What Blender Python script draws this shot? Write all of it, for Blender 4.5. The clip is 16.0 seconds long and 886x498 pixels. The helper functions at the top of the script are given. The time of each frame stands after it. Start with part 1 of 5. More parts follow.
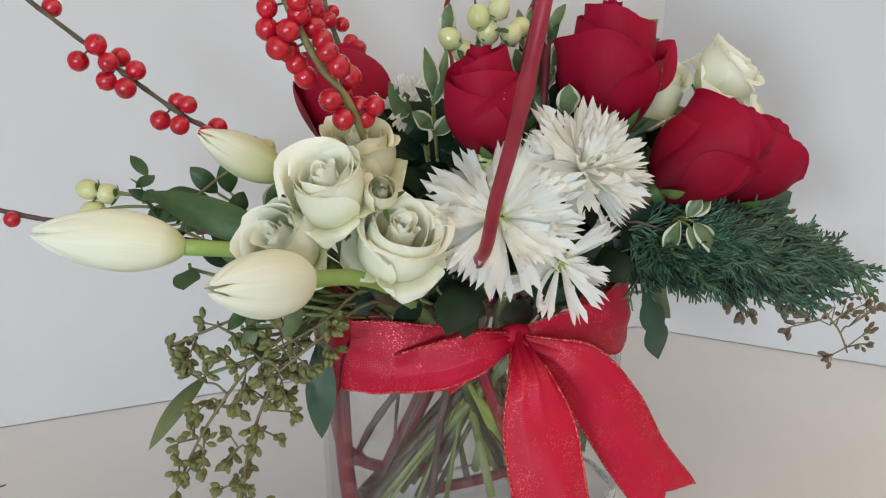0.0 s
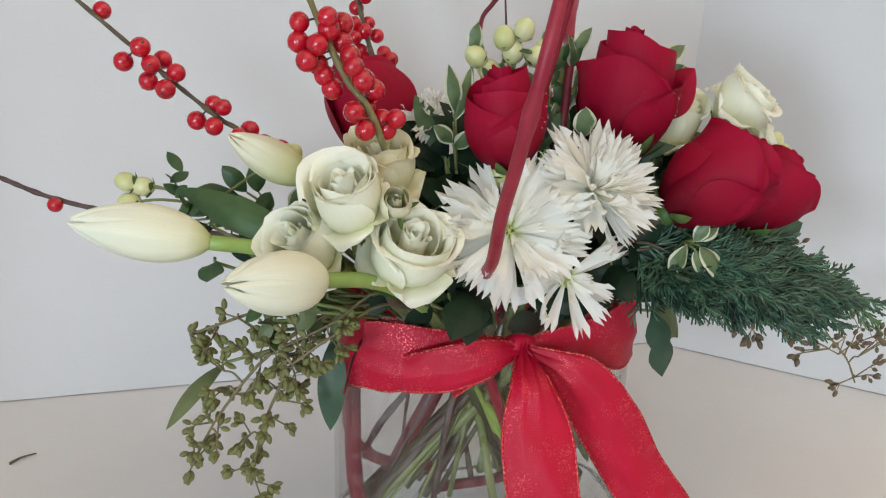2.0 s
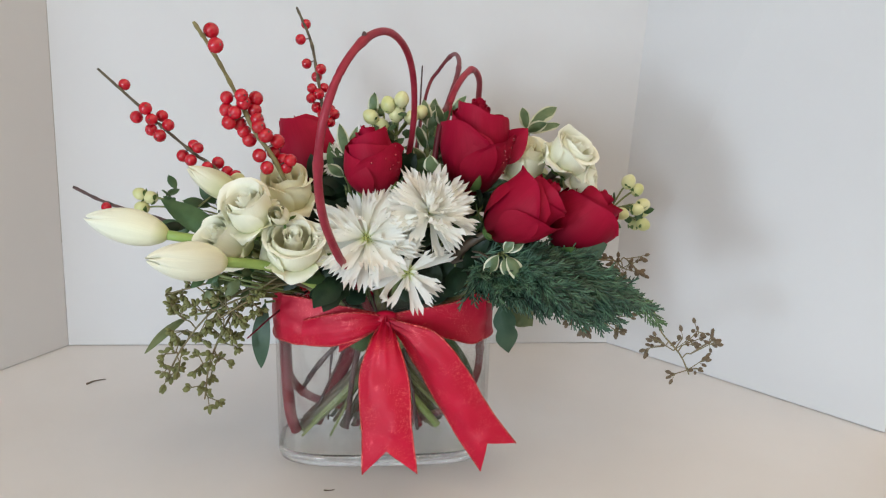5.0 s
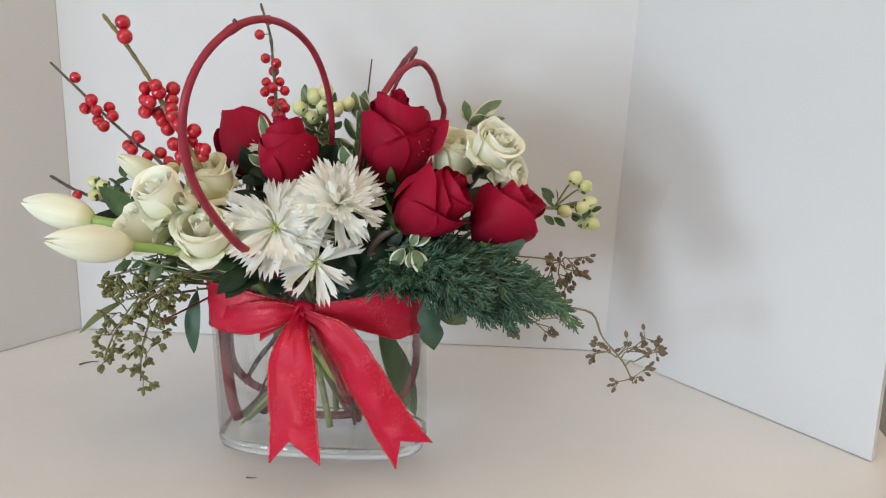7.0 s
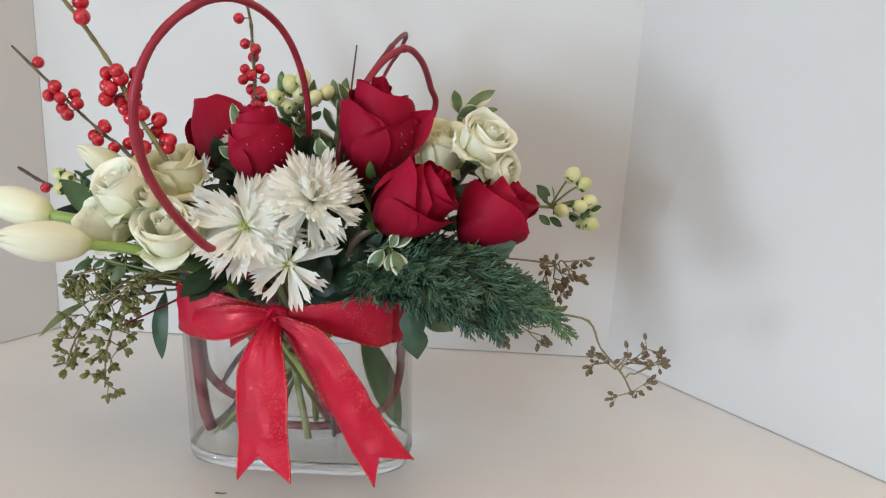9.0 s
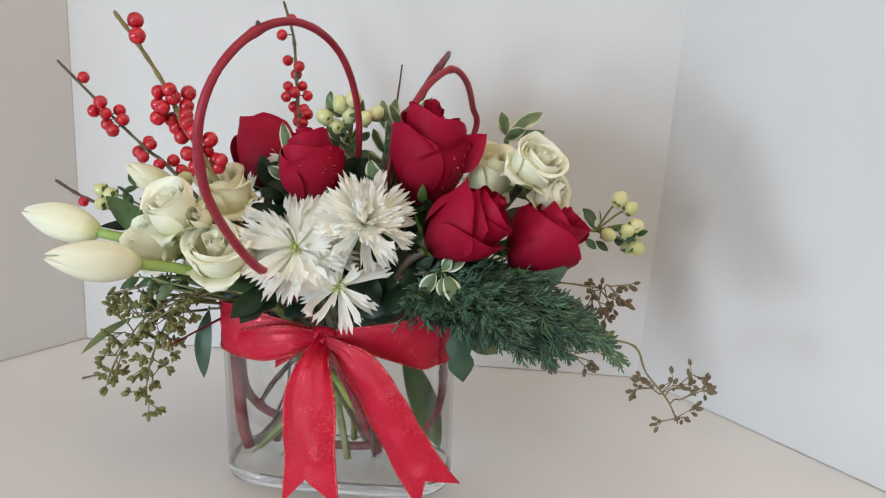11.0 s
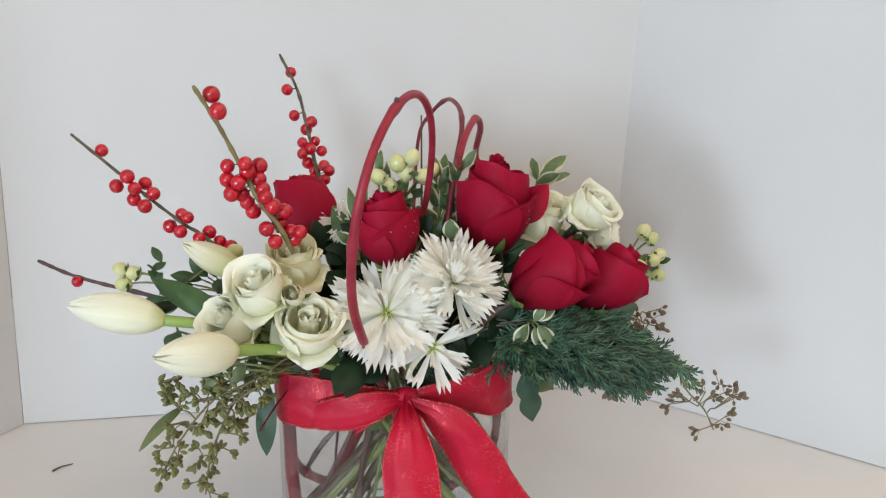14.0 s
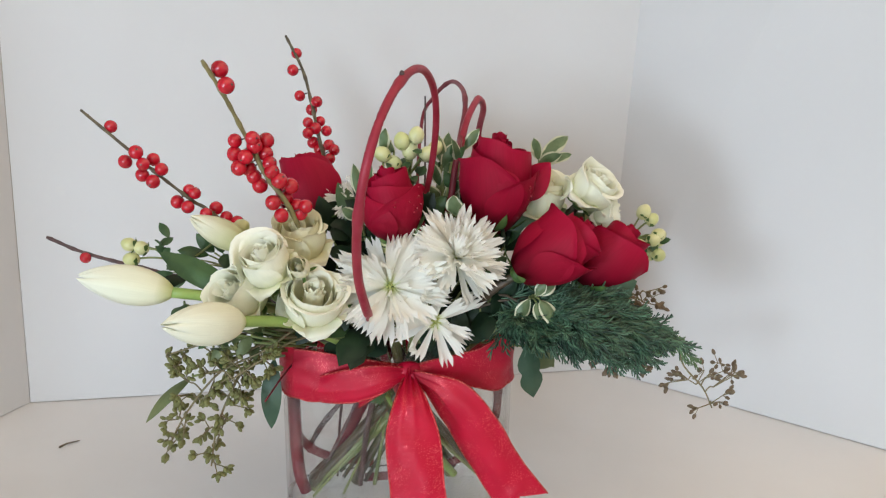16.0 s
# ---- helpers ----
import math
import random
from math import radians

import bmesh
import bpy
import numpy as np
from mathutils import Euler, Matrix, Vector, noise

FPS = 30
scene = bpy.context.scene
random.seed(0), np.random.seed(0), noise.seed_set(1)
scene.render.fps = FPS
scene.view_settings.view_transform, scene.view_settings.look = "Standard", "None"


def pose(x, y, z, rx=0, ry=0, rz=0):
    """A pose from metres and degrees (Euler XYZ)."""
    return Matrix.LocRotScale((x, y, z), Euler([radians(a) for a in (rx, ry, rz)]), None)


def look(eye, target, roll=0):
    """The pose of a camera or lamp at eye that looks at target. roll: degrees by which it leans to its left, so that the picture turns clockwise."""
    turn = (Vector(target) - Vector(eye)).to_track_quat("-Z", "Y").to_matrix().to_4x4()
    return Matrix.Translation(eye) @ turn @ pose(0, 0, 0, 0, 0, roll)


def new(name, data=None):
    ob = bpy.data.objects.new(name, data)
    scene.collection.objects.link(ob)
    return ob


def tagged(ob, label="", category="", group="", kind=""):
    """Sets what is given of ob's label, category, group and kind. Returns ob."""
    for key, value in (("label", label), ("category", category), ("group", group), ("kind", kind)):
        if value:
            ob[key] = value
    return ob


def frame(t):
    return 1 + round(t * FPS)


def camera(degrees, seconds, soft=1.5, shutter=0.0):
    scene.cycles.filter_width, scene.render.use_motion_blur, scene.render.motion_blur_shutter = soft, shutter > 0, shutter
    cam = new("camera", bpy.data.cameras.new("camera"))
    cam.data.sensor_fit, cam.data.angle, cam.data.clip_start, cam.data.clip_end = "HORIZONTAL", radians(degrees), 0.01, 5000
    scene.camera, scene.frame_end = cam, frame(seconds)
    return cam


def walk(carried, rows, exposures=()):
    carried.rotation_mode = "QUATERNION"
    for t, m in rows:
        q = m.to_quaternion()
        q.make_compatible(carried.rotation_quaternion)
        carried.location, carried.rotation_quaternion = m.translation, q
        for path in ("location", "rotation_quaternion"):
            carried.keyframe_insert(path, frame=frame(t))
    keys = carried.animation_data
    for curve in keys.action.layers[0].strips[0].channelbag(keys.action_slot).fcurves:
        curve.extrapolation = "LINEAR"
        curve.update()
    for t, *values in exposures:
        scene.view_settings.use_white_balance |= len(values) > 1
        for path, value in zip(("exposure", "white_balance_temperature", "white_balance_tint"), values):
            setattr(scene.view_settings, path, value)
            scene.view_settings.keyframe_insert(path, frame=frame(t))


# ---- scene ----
cam = camera(51.5, 16.0, soft=1.2)
# seconds, place of the eye, Euler turn in degrees
ROWS = [
    (0, -0.1763, -0.4392, 0.3099, 73.02, 0.90, -20.18),
    (0.5, -0.1885, -0.4630, 0.3107, 72.98, -0.09, -19.78),
    (1, -0.1715, -0.4750, 0.3260, 72.21, -0.67, -19.37),
    (1.5, -0.1752, -0.4731, 0.3279, 73.12, -0.92, -17.58),
    (2, -0.1681, -0.4609, 0.3203, 72.96, -1.66, -16.59),
    (2.5, -0.1444, -0.5001, 0.3160, 73.32, -2.06, -15.69),
    (3, -0.1166, -0.5384, 0.3201, 74.08, -2.66, -13.10),
    (3.5, -0.0599, -0.5645, 0.3431, 73.22, -2.33, -9.04),
    (4, -0.0608, -0.6059, 0.3578, 72.93, -1.87, -8.59),
    (4.2, -0.0515, -0.6315, 0.3649, 73.36, -1.51, -7.96),
    (6.3, 0.0984, -0.7107, 0.3830, 73.62, -0.63, 3.62),
    (6.5, 0.1289, -0.7039, 0.3763, 73.94, -0.20, 4.94),
    (7, 0.1677, -0.6826, 0.3644, 74.13, -0.07, 5.71),
    (7.5, 0.1785, -0.6584, 0.3592, 74.09, -0.20, 6.14),
    (8, 0.1852, -0.6440, 0.3574, 73.73, -0.36, 6.54),
    (10.3, 0.1778, -0.6189, 0.3533, 73.81, -0.24, 7.32),
    (10.5, 0.1723, -0.6179, 0.3553, 73.74, -0.27, 7.42),
    (11, 0.1458, -0.6279, 0.3679, 73.89, -1.28, 6.70),
    (11.5, 0.0854, -0.6138, 0.3809, 73.53, -2.21, 0.25),
    (12, 0.0009, -0.6175, 0.4033, 74.04, -0.65, -3.37),
    (12.5, -0.0465, -0.6129, 0.4048, 74.07, -0.03, -8.93),
    (13, -0.0775, -0.6173, 0.4034, 73.90, -0.15, -10.22),
    (13.5, -0.0888, -0.6160, 0.3989, 73.97, -0.51, -10.43),
    (14, -0.0802, -0.6218, 0.4056, 73.88, -0.51, -10.40),
    (14.5, -0.0787, -0.6259, 0.3993, 73.92, -0.63, -10.39),
    (15, -0.0795, -0.6315, 0.3942, 73.90, -0.70, -10.31),
    (15.5, -0.0805, -0.6337, 0.3959, 73.81, -0.77, -10.33),
    (16, -0.0839, -0.6352, 0.3931, 73.83, -0.75, -10.26),
]
EXPOSURE = 0.05
walk(cam, [(r[0], pose(*r[1:])) for r in ROWS], [(0.0, EXPOSURE - 0.17), (2.0, EXPOSURE - 0.13), (4.0, EXPOSURE - 0.06), (6.5, EXPOSURE), (16.0, EXPOSURE)])

# ---- light ----
world = bpy.data.worlds.new("sky_world")
scene.world = world
world.use_nodes = True
wn = world.node_tree
sky = wn.nodes.new("ShaderNodeTexSky")
sky.sky_type = 'NISHITA'
sky.sun_disc = False
sky.sun_elevation, sky.sun_rotation = radians(35), radians(140)
wn.links.new(sky.outputs[0], wn.nodes["Background"].inputs[0])
wn.nodes["Background"].inputs[1].default_value = 0.12


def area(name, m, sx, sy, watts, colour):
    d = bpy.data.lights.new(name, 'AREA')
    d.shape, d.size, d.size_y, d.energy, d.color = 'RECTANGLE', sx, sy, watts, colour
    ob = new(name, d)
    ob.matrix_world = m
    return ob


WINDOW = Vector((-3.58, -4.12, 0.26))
SOUTH_WINDOW = Vector((-1.93, -4.98, 1.0))
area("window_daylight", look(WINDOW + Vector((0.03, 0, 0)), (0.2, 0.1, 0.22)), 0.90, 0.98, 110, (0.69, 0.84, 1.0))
area("south_window_daylight", look(SOUTH_WINDOW + Vector((0, 0.03, 0)), (0.15, 0.1, 0.22)), 0.92, 0.98, 80, (0.69, 0.84, 1.0))
# broad unseen fill panel, added for the room's warm ambient light
area("warm_room_fill", look((0.55, -0.95, 1.66), (0.50, -0.9, 0.0)), 3.2, 2.8, 38, (1.0, 0.765, 0.53))
sun_data = bpy.data.lights.new("sun", 'SUN')
sun_data.energy, sun_data.angle, sun_data.color = 1.0, radians(12), (1.0, 0.95, 0.88)
new("sun", sun_data).matrix_world = look((3, 5, 6), (0, 0, 0))


# ---- materials ----
def mat(name, colour, rough=0.5, second=None, scale=60.0, detail=4.0, bump=0.0, bump_scale=None, metal=0.0, sss=0.0,
        spec=0.5, per_object=0.0, transmit=0.0, stretch=(1, 1, 1), coat=0.0, contrast=(0.35, 0.65), sheen=0.0):
    m = bpy.data.materials.new(name)
    m.use_nodes = True
    nt = m.node_tree
    N, L = nt.nodes, nt.links
    b = N["Principled BSDF"]
    b.inputs["Base Color"].default_value = (*colour, 1)
    b.inputs["Roughness"].default_value = rough
    b.inputs["Metallic"].default_value = metal
    b.inputs["Specular IOR Level"].default_value = spec
    b.inputs["Coat Weight"].default_value = coat
    b.inputs["Sheen Weight"].default_value = sheen
    if sss:
        b.inputs["Subsurface Weight"].default_value = sss
        b.inputs["Subsurface Radius"].default_value = (0.004, 0.002, 0.001)
        b.inputs["Subsurface Scale"].default_value = 1.0
    tc = N.new("ShaderNodeTexCoord")
    mp = N.new("ShaderNodeMapping")
    mp.inputs["Scale"].default_value = stretch
    L.new(tc.outputs["Object"], mp.inputs[0])
    out = None
    if second:
        nz = N.new("ShaderNodeTexNoise")
        nz.inputs["Scale"].default_value, nz.inputs["Detail"].default_value = scale, detail
        L.new(mp.outputs[0], nz.inputs["Vector"])
        rp = N.new("ShaderNodeValToRGB")
        rp.color_ramp.elements[0].position, rp.color_ramp.elements[1].position = contrast
        rp.color_ramp.elements[0].color, rp.color_ramp.elements[1].color = (*colour, 1), (*second, 1)
        L.new(nz.outputs["Fac"], rp.inputs[0])
        out = rp.outputs[0]
        if per_object:
            oi = N.new("ShaderNodeObjectInfo")
            mr = N.new("ShaderNodeMapRange")
            mr.inputs[3].default_value, mr.inputs[4].default_value = 1 - per_object, 1 + per_object
            L.new(oi.outputs["Random"], mr.inputs[0])
            hs = N.new("ShaderNodeHueSaturation")
            L.new(mr.outputs[0], hs.inputs["Value"])
            L.new(out, hs.inputs["Color"])
            out = hs.outputs[0]
        L.new(out, b.inputs["Base Color"])
    if bump:
        n2 = N.new("ShaderNodeTexNoise")
        n2.inputs["Scale"].default_value, n2.inputs["Detail"].default_value = bump_scale or scale * 4, 5
        L.new(mp.outputs[0], n2.inputs["Vector"])
        bp = N.new("ShaderNodeBump")
        bp.inputs["Strength"].default_value, bp.inputs["Distance"].default_value = bump, 0.001
        L.new(n2.outputs["Fac"], bp.inputs["Height"])
        L.new(bp.outputs[0], b.inputs["Normal"])
    if transmit:
        tr = N.new("ShaderNodeBsdfTranslucent")
        tr.inputs[0].default_value = (*(second or colour), 1)
        if out:
            L.new(out, tr.inputs[0])
        mx = N.new("ShaderNodeMixShader")
        mx.inputs[0].default_value = transmit
        L.new(b.outputs[0], mx.inputs[1])
        L.new(tr.outputs[0], mx.inputs[2])
        L.new(mx.outputs[0], N["Material Output"].inputs[0])
    return m


def edge_mat(name, inner, inner2, rim, start=0.62, rough=0.4, transmit=0.15):
    """A leaf whose margin has another colour: the uv's x runs across the blade, y along it."""
    m = mat(name, inner, rough, inner2, 90, 3, 0.25, 300, transmit=transmit)
    N, L = m.node_tree.nodes, m.node_tree.links
    b = N["Principled BSDF"]
    old = b.inputs["Base Color"].links[0].from_socket
    uv = N.new("ShaderNodeUVMap")
    sep = N.new("ShaderNodeSeparateXYZ")
    L.new(uv.outputs[0], sep.inputs[0])
    nz = N.new("ShaderNodeTexNoise")
    nz.inputs["Scale"].default_value = 140
    tc = N.new("ShaderNodeTexCoord")
    L.new(tc.outputs["Object"], nz.inputs["Vector"])
    a = N.new("ShaderNodeMath")
    a.operation = 'MULTIPLY_ADD'
    a.inputs[1].default_value = 0.5
    L.new(nz.outputs["Fac"], a.inputs[0])
    L.new(sep.outputs[0], a.inputs[2])
    rp = N.new("ShaderNodeValToRGB")
    rp.color_ramp.elements[0].position, rp.color_ramp.elements[1].position = start + 0.22, start + 0.34
    L.new(a.outputs[0], rp.inputs[0])
    mx = N.new("ShaderNodeMix")
    mx.data_type = 'RGBA'
    L.new(rp.outputs[0], mx.inputs[0])
    L.new(old, mx.inputs[6])
    mx.inputs[7].default_value = (*rim, 1)
    L.new(mx.outputs[2], b.inputs["Base Color"])
    return m


def fade_mat(name, low, mid, high, pos=(0.0, 0.4, 1.0), rough=0.45, transmit=0.2, veins=0.25, bump=0.2, sheen=0.0):
    """A petal whose colour runs from its foot to its rim by the uv's y, with fine veins along it."""
    m = mat(name, mid, rough, high, 70, 3, bump, 220, transmit=transmit, sheen=sheen, spec=0.16)
    N, L = m.node_tree.nodes, m.node_tree.links
    b = N["Principled BSDF"]
    uv = N.new("ShaderNodeUVMap")
    sep = N.new("ShaderNodeSeparateXYZ")
    L.new(uv.outputs[0], sep.inputs[0])
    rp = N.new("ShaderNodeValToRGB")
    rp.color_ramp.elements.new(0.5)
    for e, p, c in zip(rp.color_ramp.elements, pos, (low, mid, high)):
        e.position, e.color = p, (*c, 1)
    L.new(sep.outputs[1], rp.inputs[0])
    mp = N.new("ShaderNodeMapping")
    mp.inputs["Scale"].default_value = (26, 1.2, 1)
    L.new(uv.outputs[0], mp.inputs[0])
    nz = N.new("ShaderNodeTexNoise")
    nz.inputs["Scale"].default_value = 1.6
    L.new(mp.outputs[0], nz.inputs["Vector"])
    mr = N.new("ShaderNodeMapRange")
    mr.inputs[3].default_value, mr.inputs[4].default_value = 1 - veins, 1 + veins * 0.5
    L.new(nz.outputs["Fac"], mr.inputs[0])
    hs = N.new("ShaderNodeHueSaturation")
    L.new(mr.outputs[0], hs.inputs["Value"])
    L.new(rp.outputs[0], hs.inputs["Color"])
    L.new(hs.outputs[0], b.inputs["Base Color"])
    for n in N:
        if n.type == 'BSDF_TRANSLUCENT':
            L.new(hs.outputs[0], n.inputs[0])
    return m


M_BOARD = mat("white_board", (0.590, 0.585, 0.580), 0.6, (0.620, 0.615, 0.610), 3, 5, 0.06, 90)
M_BOARD_EDGE = mat("board_core", (0.66, 0.66, 0.64), 0.8, (0.58, 0.57, 0.55), 80)
M_TABLE = mat("cream_laminate", (0.715, 0.715, 0.72), 0.42, (0.68, 0.675, 0.675), 7, 6, 0.04, 160)
M_WALL = mat("room_paint", (0.76, 0.74, 0.70), 0.8, (0.72, 0.70, 0.66), 2)
M_TAN = mat("tan_paint", (0.36, 0.31, 0.24), 0.8, (0.33, 0.28, 0.22), 2)
M_FLOOR = mat("brown_floor", (0.20, 0.15, 0.11), 0.5, (0.15, 0.11, 0.08), 6)
# the dark foot colour paints in shade inside the red blooms
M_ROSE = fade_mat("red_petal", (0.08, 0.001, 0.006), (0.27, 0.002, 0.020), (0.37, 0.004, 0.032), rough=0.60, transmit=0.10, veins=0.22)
M_WHITE = fade_mat("cream_petal", (0.70, 0.76, 0.34), (0.94, 0.945, 0.72), (0.96, 0.96, 0.83), pos=(0.0, 0.40, 1.0), transmit=0.28, veins=0.05)
M_BLUSH = fade_mat("blush_petal", (0.80, 0.80, 0.52), (0.92, 0.91, 0.62), (0.94, 0.92, 0.72), pos=(0.0, 0.35, 1.0), transmit=0.30, veins=0.05)
M_TULIP = fade_mat("ivory_tulip_petal", (0.58, 0.62, 0.26), (0.91, 0.92, 0.70), (0.92, 0.935, 0.79), pos=(0.0, 0.16, 1.0), rough=0.40, transmit=0.2, veins=0.12)
M_TULIP_G = fade_mat("greenish_tulip_petal", (0.34, 0.42, 0.10), (0.70, 0.70, 0.36), (0.84, 0.81, 0.62), pos=(0.0, 0.30, 0.75), rough=0.40, transmit=0.2, veins=0.12)
M_MUM = fade_mat("white_floret", (0.70, 0.76, 0.40), (0.96, 0.96, 0.88), (0.97, 0.97, 0.915), pos=(0.0, 0.18, 1.0), rough=0.5, transmit=0.4, veins=0.08)
M_MUM_EYE = mat("mum_eye", (0.34, 0.40, 0.10), 0.6, (0.60, 0.60, 0.22), 500)
M_SEPAL = mat("sepal_green", (0.06, 0.14, 0.035), 0.5, (0.13, 0.22, 0.06), 120, transmit=0.15)
M_STEM = mat("green_stem", (0.13, 0.17, 0.05), 0.45, (0.24, 0.27, 0.10), 60, stretch=(1, 1, 0.2))
M_TULIP_STEM = mat("tulip_stem", (0.30, 0.42, 0.10), 0.4, (0.24, 0.36, 0.09), 60)
M_LEAF = mat("leaf_green", (0.036, 0.090, 0.032), 0.42, (0.066, 0.130, 0.046), 70, 4, 0.3, 300, transmit=0.15)
# also colours the leaves added as shade inside the bouquet
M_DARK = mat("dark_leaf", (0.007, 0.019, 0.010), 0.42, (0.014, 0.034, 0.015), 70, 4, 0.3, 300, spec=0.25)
M_GREY_LEAF = mat("grey_green_leaf", (0.034, 0.080, 0.045), 0.5, (0.058, 0.110, 0.062), 60, 4, 0.2, 300, transmit=0.15)
M_EUC_LEAF = mat("olive_leaf", (0.11, 0.15, 0.06), 0.5, (0.16, 0.19, 0.08), 60, 4, 0.2, 300, transmit=0.15)
M_VARI = edge_mat("variegated_leaf", (0.075, 0.135, 0.055), (0.15, 0.21, 0.10), (0.60, 0.61, 0.44), start=0.72)
M_CEDAR = mat("cedar_green", (0.022, 0.062, 0.036), 0.5, (0.075, 0.145, 0.085), 90, per_object=0.25)
def per_island(m, low, high):
    """Lighter and darker pieces within one mesh."""
    N, L = m.node_tree.nodes, m.node_tree.links
    b = N["Principled BSDF"]
    old = b.inputs["Base Color"].links[0].from_socket
    ge = N.new("ShaderNodeNewGeometry")
    mr = N.new("ShaderNodeMapRange")
    mr.inputs[3].default_value, mr.inputs[4].default_value = low, high
    L.new(ge.outputs["Random Per Island"], mr.inputs[0])
    hs = N.new("ShaderNodeHueSaturation")
    L.new(mr.outputs[0], hs.inputs["Value"])
    L.new(old, hs.inputs["Color"])
    L.new(hs.outputs[0], b.inputs["Base Color"])
    return m


M_CEDAR_TIP = mat("cedar_tip", (0.06, 0.12, 0.05), 0.55, (0.10, 0.17, 0.07), 50)
per_island(M_CEDAR, 0.30, 1.65)
per_island(M_CEDAR_TIP, 0.5, 1.5)
M_BERRY = mat("ilex_berry", (0.53, 0.006, 0.022), 0.24, (0.40, 0.004, 0.015), 40, coat=0.3)
M_TWIG = mat("ilex_bark", (0.07, 0.055, 0.035), 0.7, (0.14, 0.11, 0.06), 150, 5, 0.5, 400)
M_TWIG_G = mat("ilex_bark_green", (0.24, 0.21, 0.08), 0.65, (0.17, 0.14, 0.06), 120, 5, 0.4, 400)
M_TWIG_D = mat("dark_twig", (0.05, 0.03, 0.03), 0.6, (0.10, 0.05, 0.045), 150, 5, 0.4, 400)
M_DOG = mat("red_dogwood", (0.25, 0.014, 0.032), 0.42, (0.32, 0.028, 0.048), 60, 4, 0.3, 250, spec=0.3)
M_DOG_D = mat("dark_dogwood", (0.13, 0.014, 0.025), 0.42, (0.20, 0.028, 0.036), 60, 4, 0.3, 250, spec=0.3)
M_HYP = mat("hypericum_berry", (0.52, 0.55, 0.22), 0.3, (0.66, 0.65, 0.36), 60, coat=0.2)
M_POD = mat("green_pod", (0.13, 0.14, 0.045), 0.6, (0.23, 0.23, 0.08), 200, 3, 0.3, 500)
M_POD_B = mat("brown_pod", (0.12, 0.085, 0.05), 0.6, (0.18, 0.13, 0.075), 200, 3, 0.3, 500)
M_EUC_STEM = mat("euc_stem", (0.17, 0.15, 0.07), 0.6, (0.22, 0.17, 0.09), 120)
M_STEM_D = mat("dark_stem", (0.045, 0.045, 0.025), 0.5, (0.09, 0.06, 0.04), 60, stretch=(1, 1, 0.2))
M_DROP = mat("water_drop", (0.34, 0.012, 0.030), 0.03, spec=1.0, coat=1.0)
M_CRUMB = mat("dry_crumb", (0.10, 0.075, 0.05), 0.8, (0.16, 0.12, 0.08), 300)


def ribbon_material():
    m = mat("red_ribbon", (0.50, 0.005, 0.032), 0.38, (0.58, 0.006, 0.040), 30, 3, spec=0.3)
    N, L = m.node_tree.nodes, m.node_tree.links
    b = N["Principled BSDF"]
    uv = N.new("ShaderNodeUVMap")
    mp = N.new("ShaderNodeMapping")
    mp.inputs["Scale"].default_value = (1, 1, 1)
    L.new(uv.outputs[0], mp.inputs[0])
    w1 = N.new("ShaderNodeTexWave")
    w1.bands_direction = 'X'
    w1.inputs["Scale"].default_value = 400
    w2 = N.new("ShaderNodeTexWave")
    w2.bands_direction = 'Y'
    w2.inputs["Scale"].default_value = 400
    add = N.new("ShaderNodeMath")
    for w, i in ((w1, 0), (w2, 1)):
        w.inputs["Distortion"].default_value = 0.4
        L.new(mp.outputs[0], w.inputs["Vector"])
        L.new(w.outputs["Fac"], add.inputs[i])
    bp = N.new("ShaderNodeBump")
    bp.inputs["Strength"].default_value, bp.inputs["Distance"].default_value = 0.25, 0.0003
    L.new(add.outputs[0], bp.inputs["Height"])
    L.new(bp.outputs[0], b.inputs["Normal"])
    # sparse metallic glints woven into the cloth
    vo = N.new("ShaderNodeTexVoronoi")
    vo.inputs["Scale"].default_value = 2300
    L.new(mp.outputs[0], vo.inputs["Vector"])
    nz = N.new("ShaderNodeTexNoise")
    nz.inputs["Scale"].default_value = 40
    L.new(mp.outputs[0], nz.inputs["Vector"])
    sep = N.new("ShaderNodeSeparateColor")
    L.new(vo.outputs["Color"], sep.inputs[0])
    mu = N.new("ShaderNodeMath")
    mu.operation = 'MULTIPLY_ADD'
    mu.inputs[1].default_value = 0.9
    L.new(nz.outputs["Fac"], mu.inputs[0])
    L.new(sep.outputs[0], mu.inputs[2])
    rp = N.new("ShaderNodeValToRGB")
    rp.color_ramp.elements[0].position, rp.color_ramp.elements[1].position = 0.5, 0.6
    half = N.new("ShaderNodeMath")
    half.operation = 'MULTIPLY_ADD'
    half.inputs[1].default_value, half.inputs[2].default_value = 1.0, -0.865
    L.new(mu.outputs[0], half.inputs[0])
    L.new(half.outputs[0], rp.inputs[0])
    gl = N.new("ShaderNodeBsdfPrincipled")
    gl.inputs["Base Color"].default_value = (0.85, 0.16, 0.17, 1)
    gl.inputs["Metallic"].default_value, gl.inputs["Roughness"].default_value = 1, 0.35
    mx = N.new("ShaderNodeMixShader")
    L.new(rp.outputs[0], mx.inputs[0])
    L.new(b.outputs[0], mx.inputs[1])
    L.new(gl.outputs[0], mx.inputs[2])
    tr = N.new("ShaderNodeBsdfTranslucent")
    tr.inputs[0].default_value = (0.6, 0.02, 0.03, 1)
    mx2 = N.new("ShaderNodeMixShader")
    mx2.inputs[0].default_value = 0.12
    L.new(mx.outputs[0], mx2.inputs[1])
    L.new(tr.outputs[0], mx2.inputs[2])
    L.new(mx2.outputs[0], N["Material Output"].inputs[0])
    return m


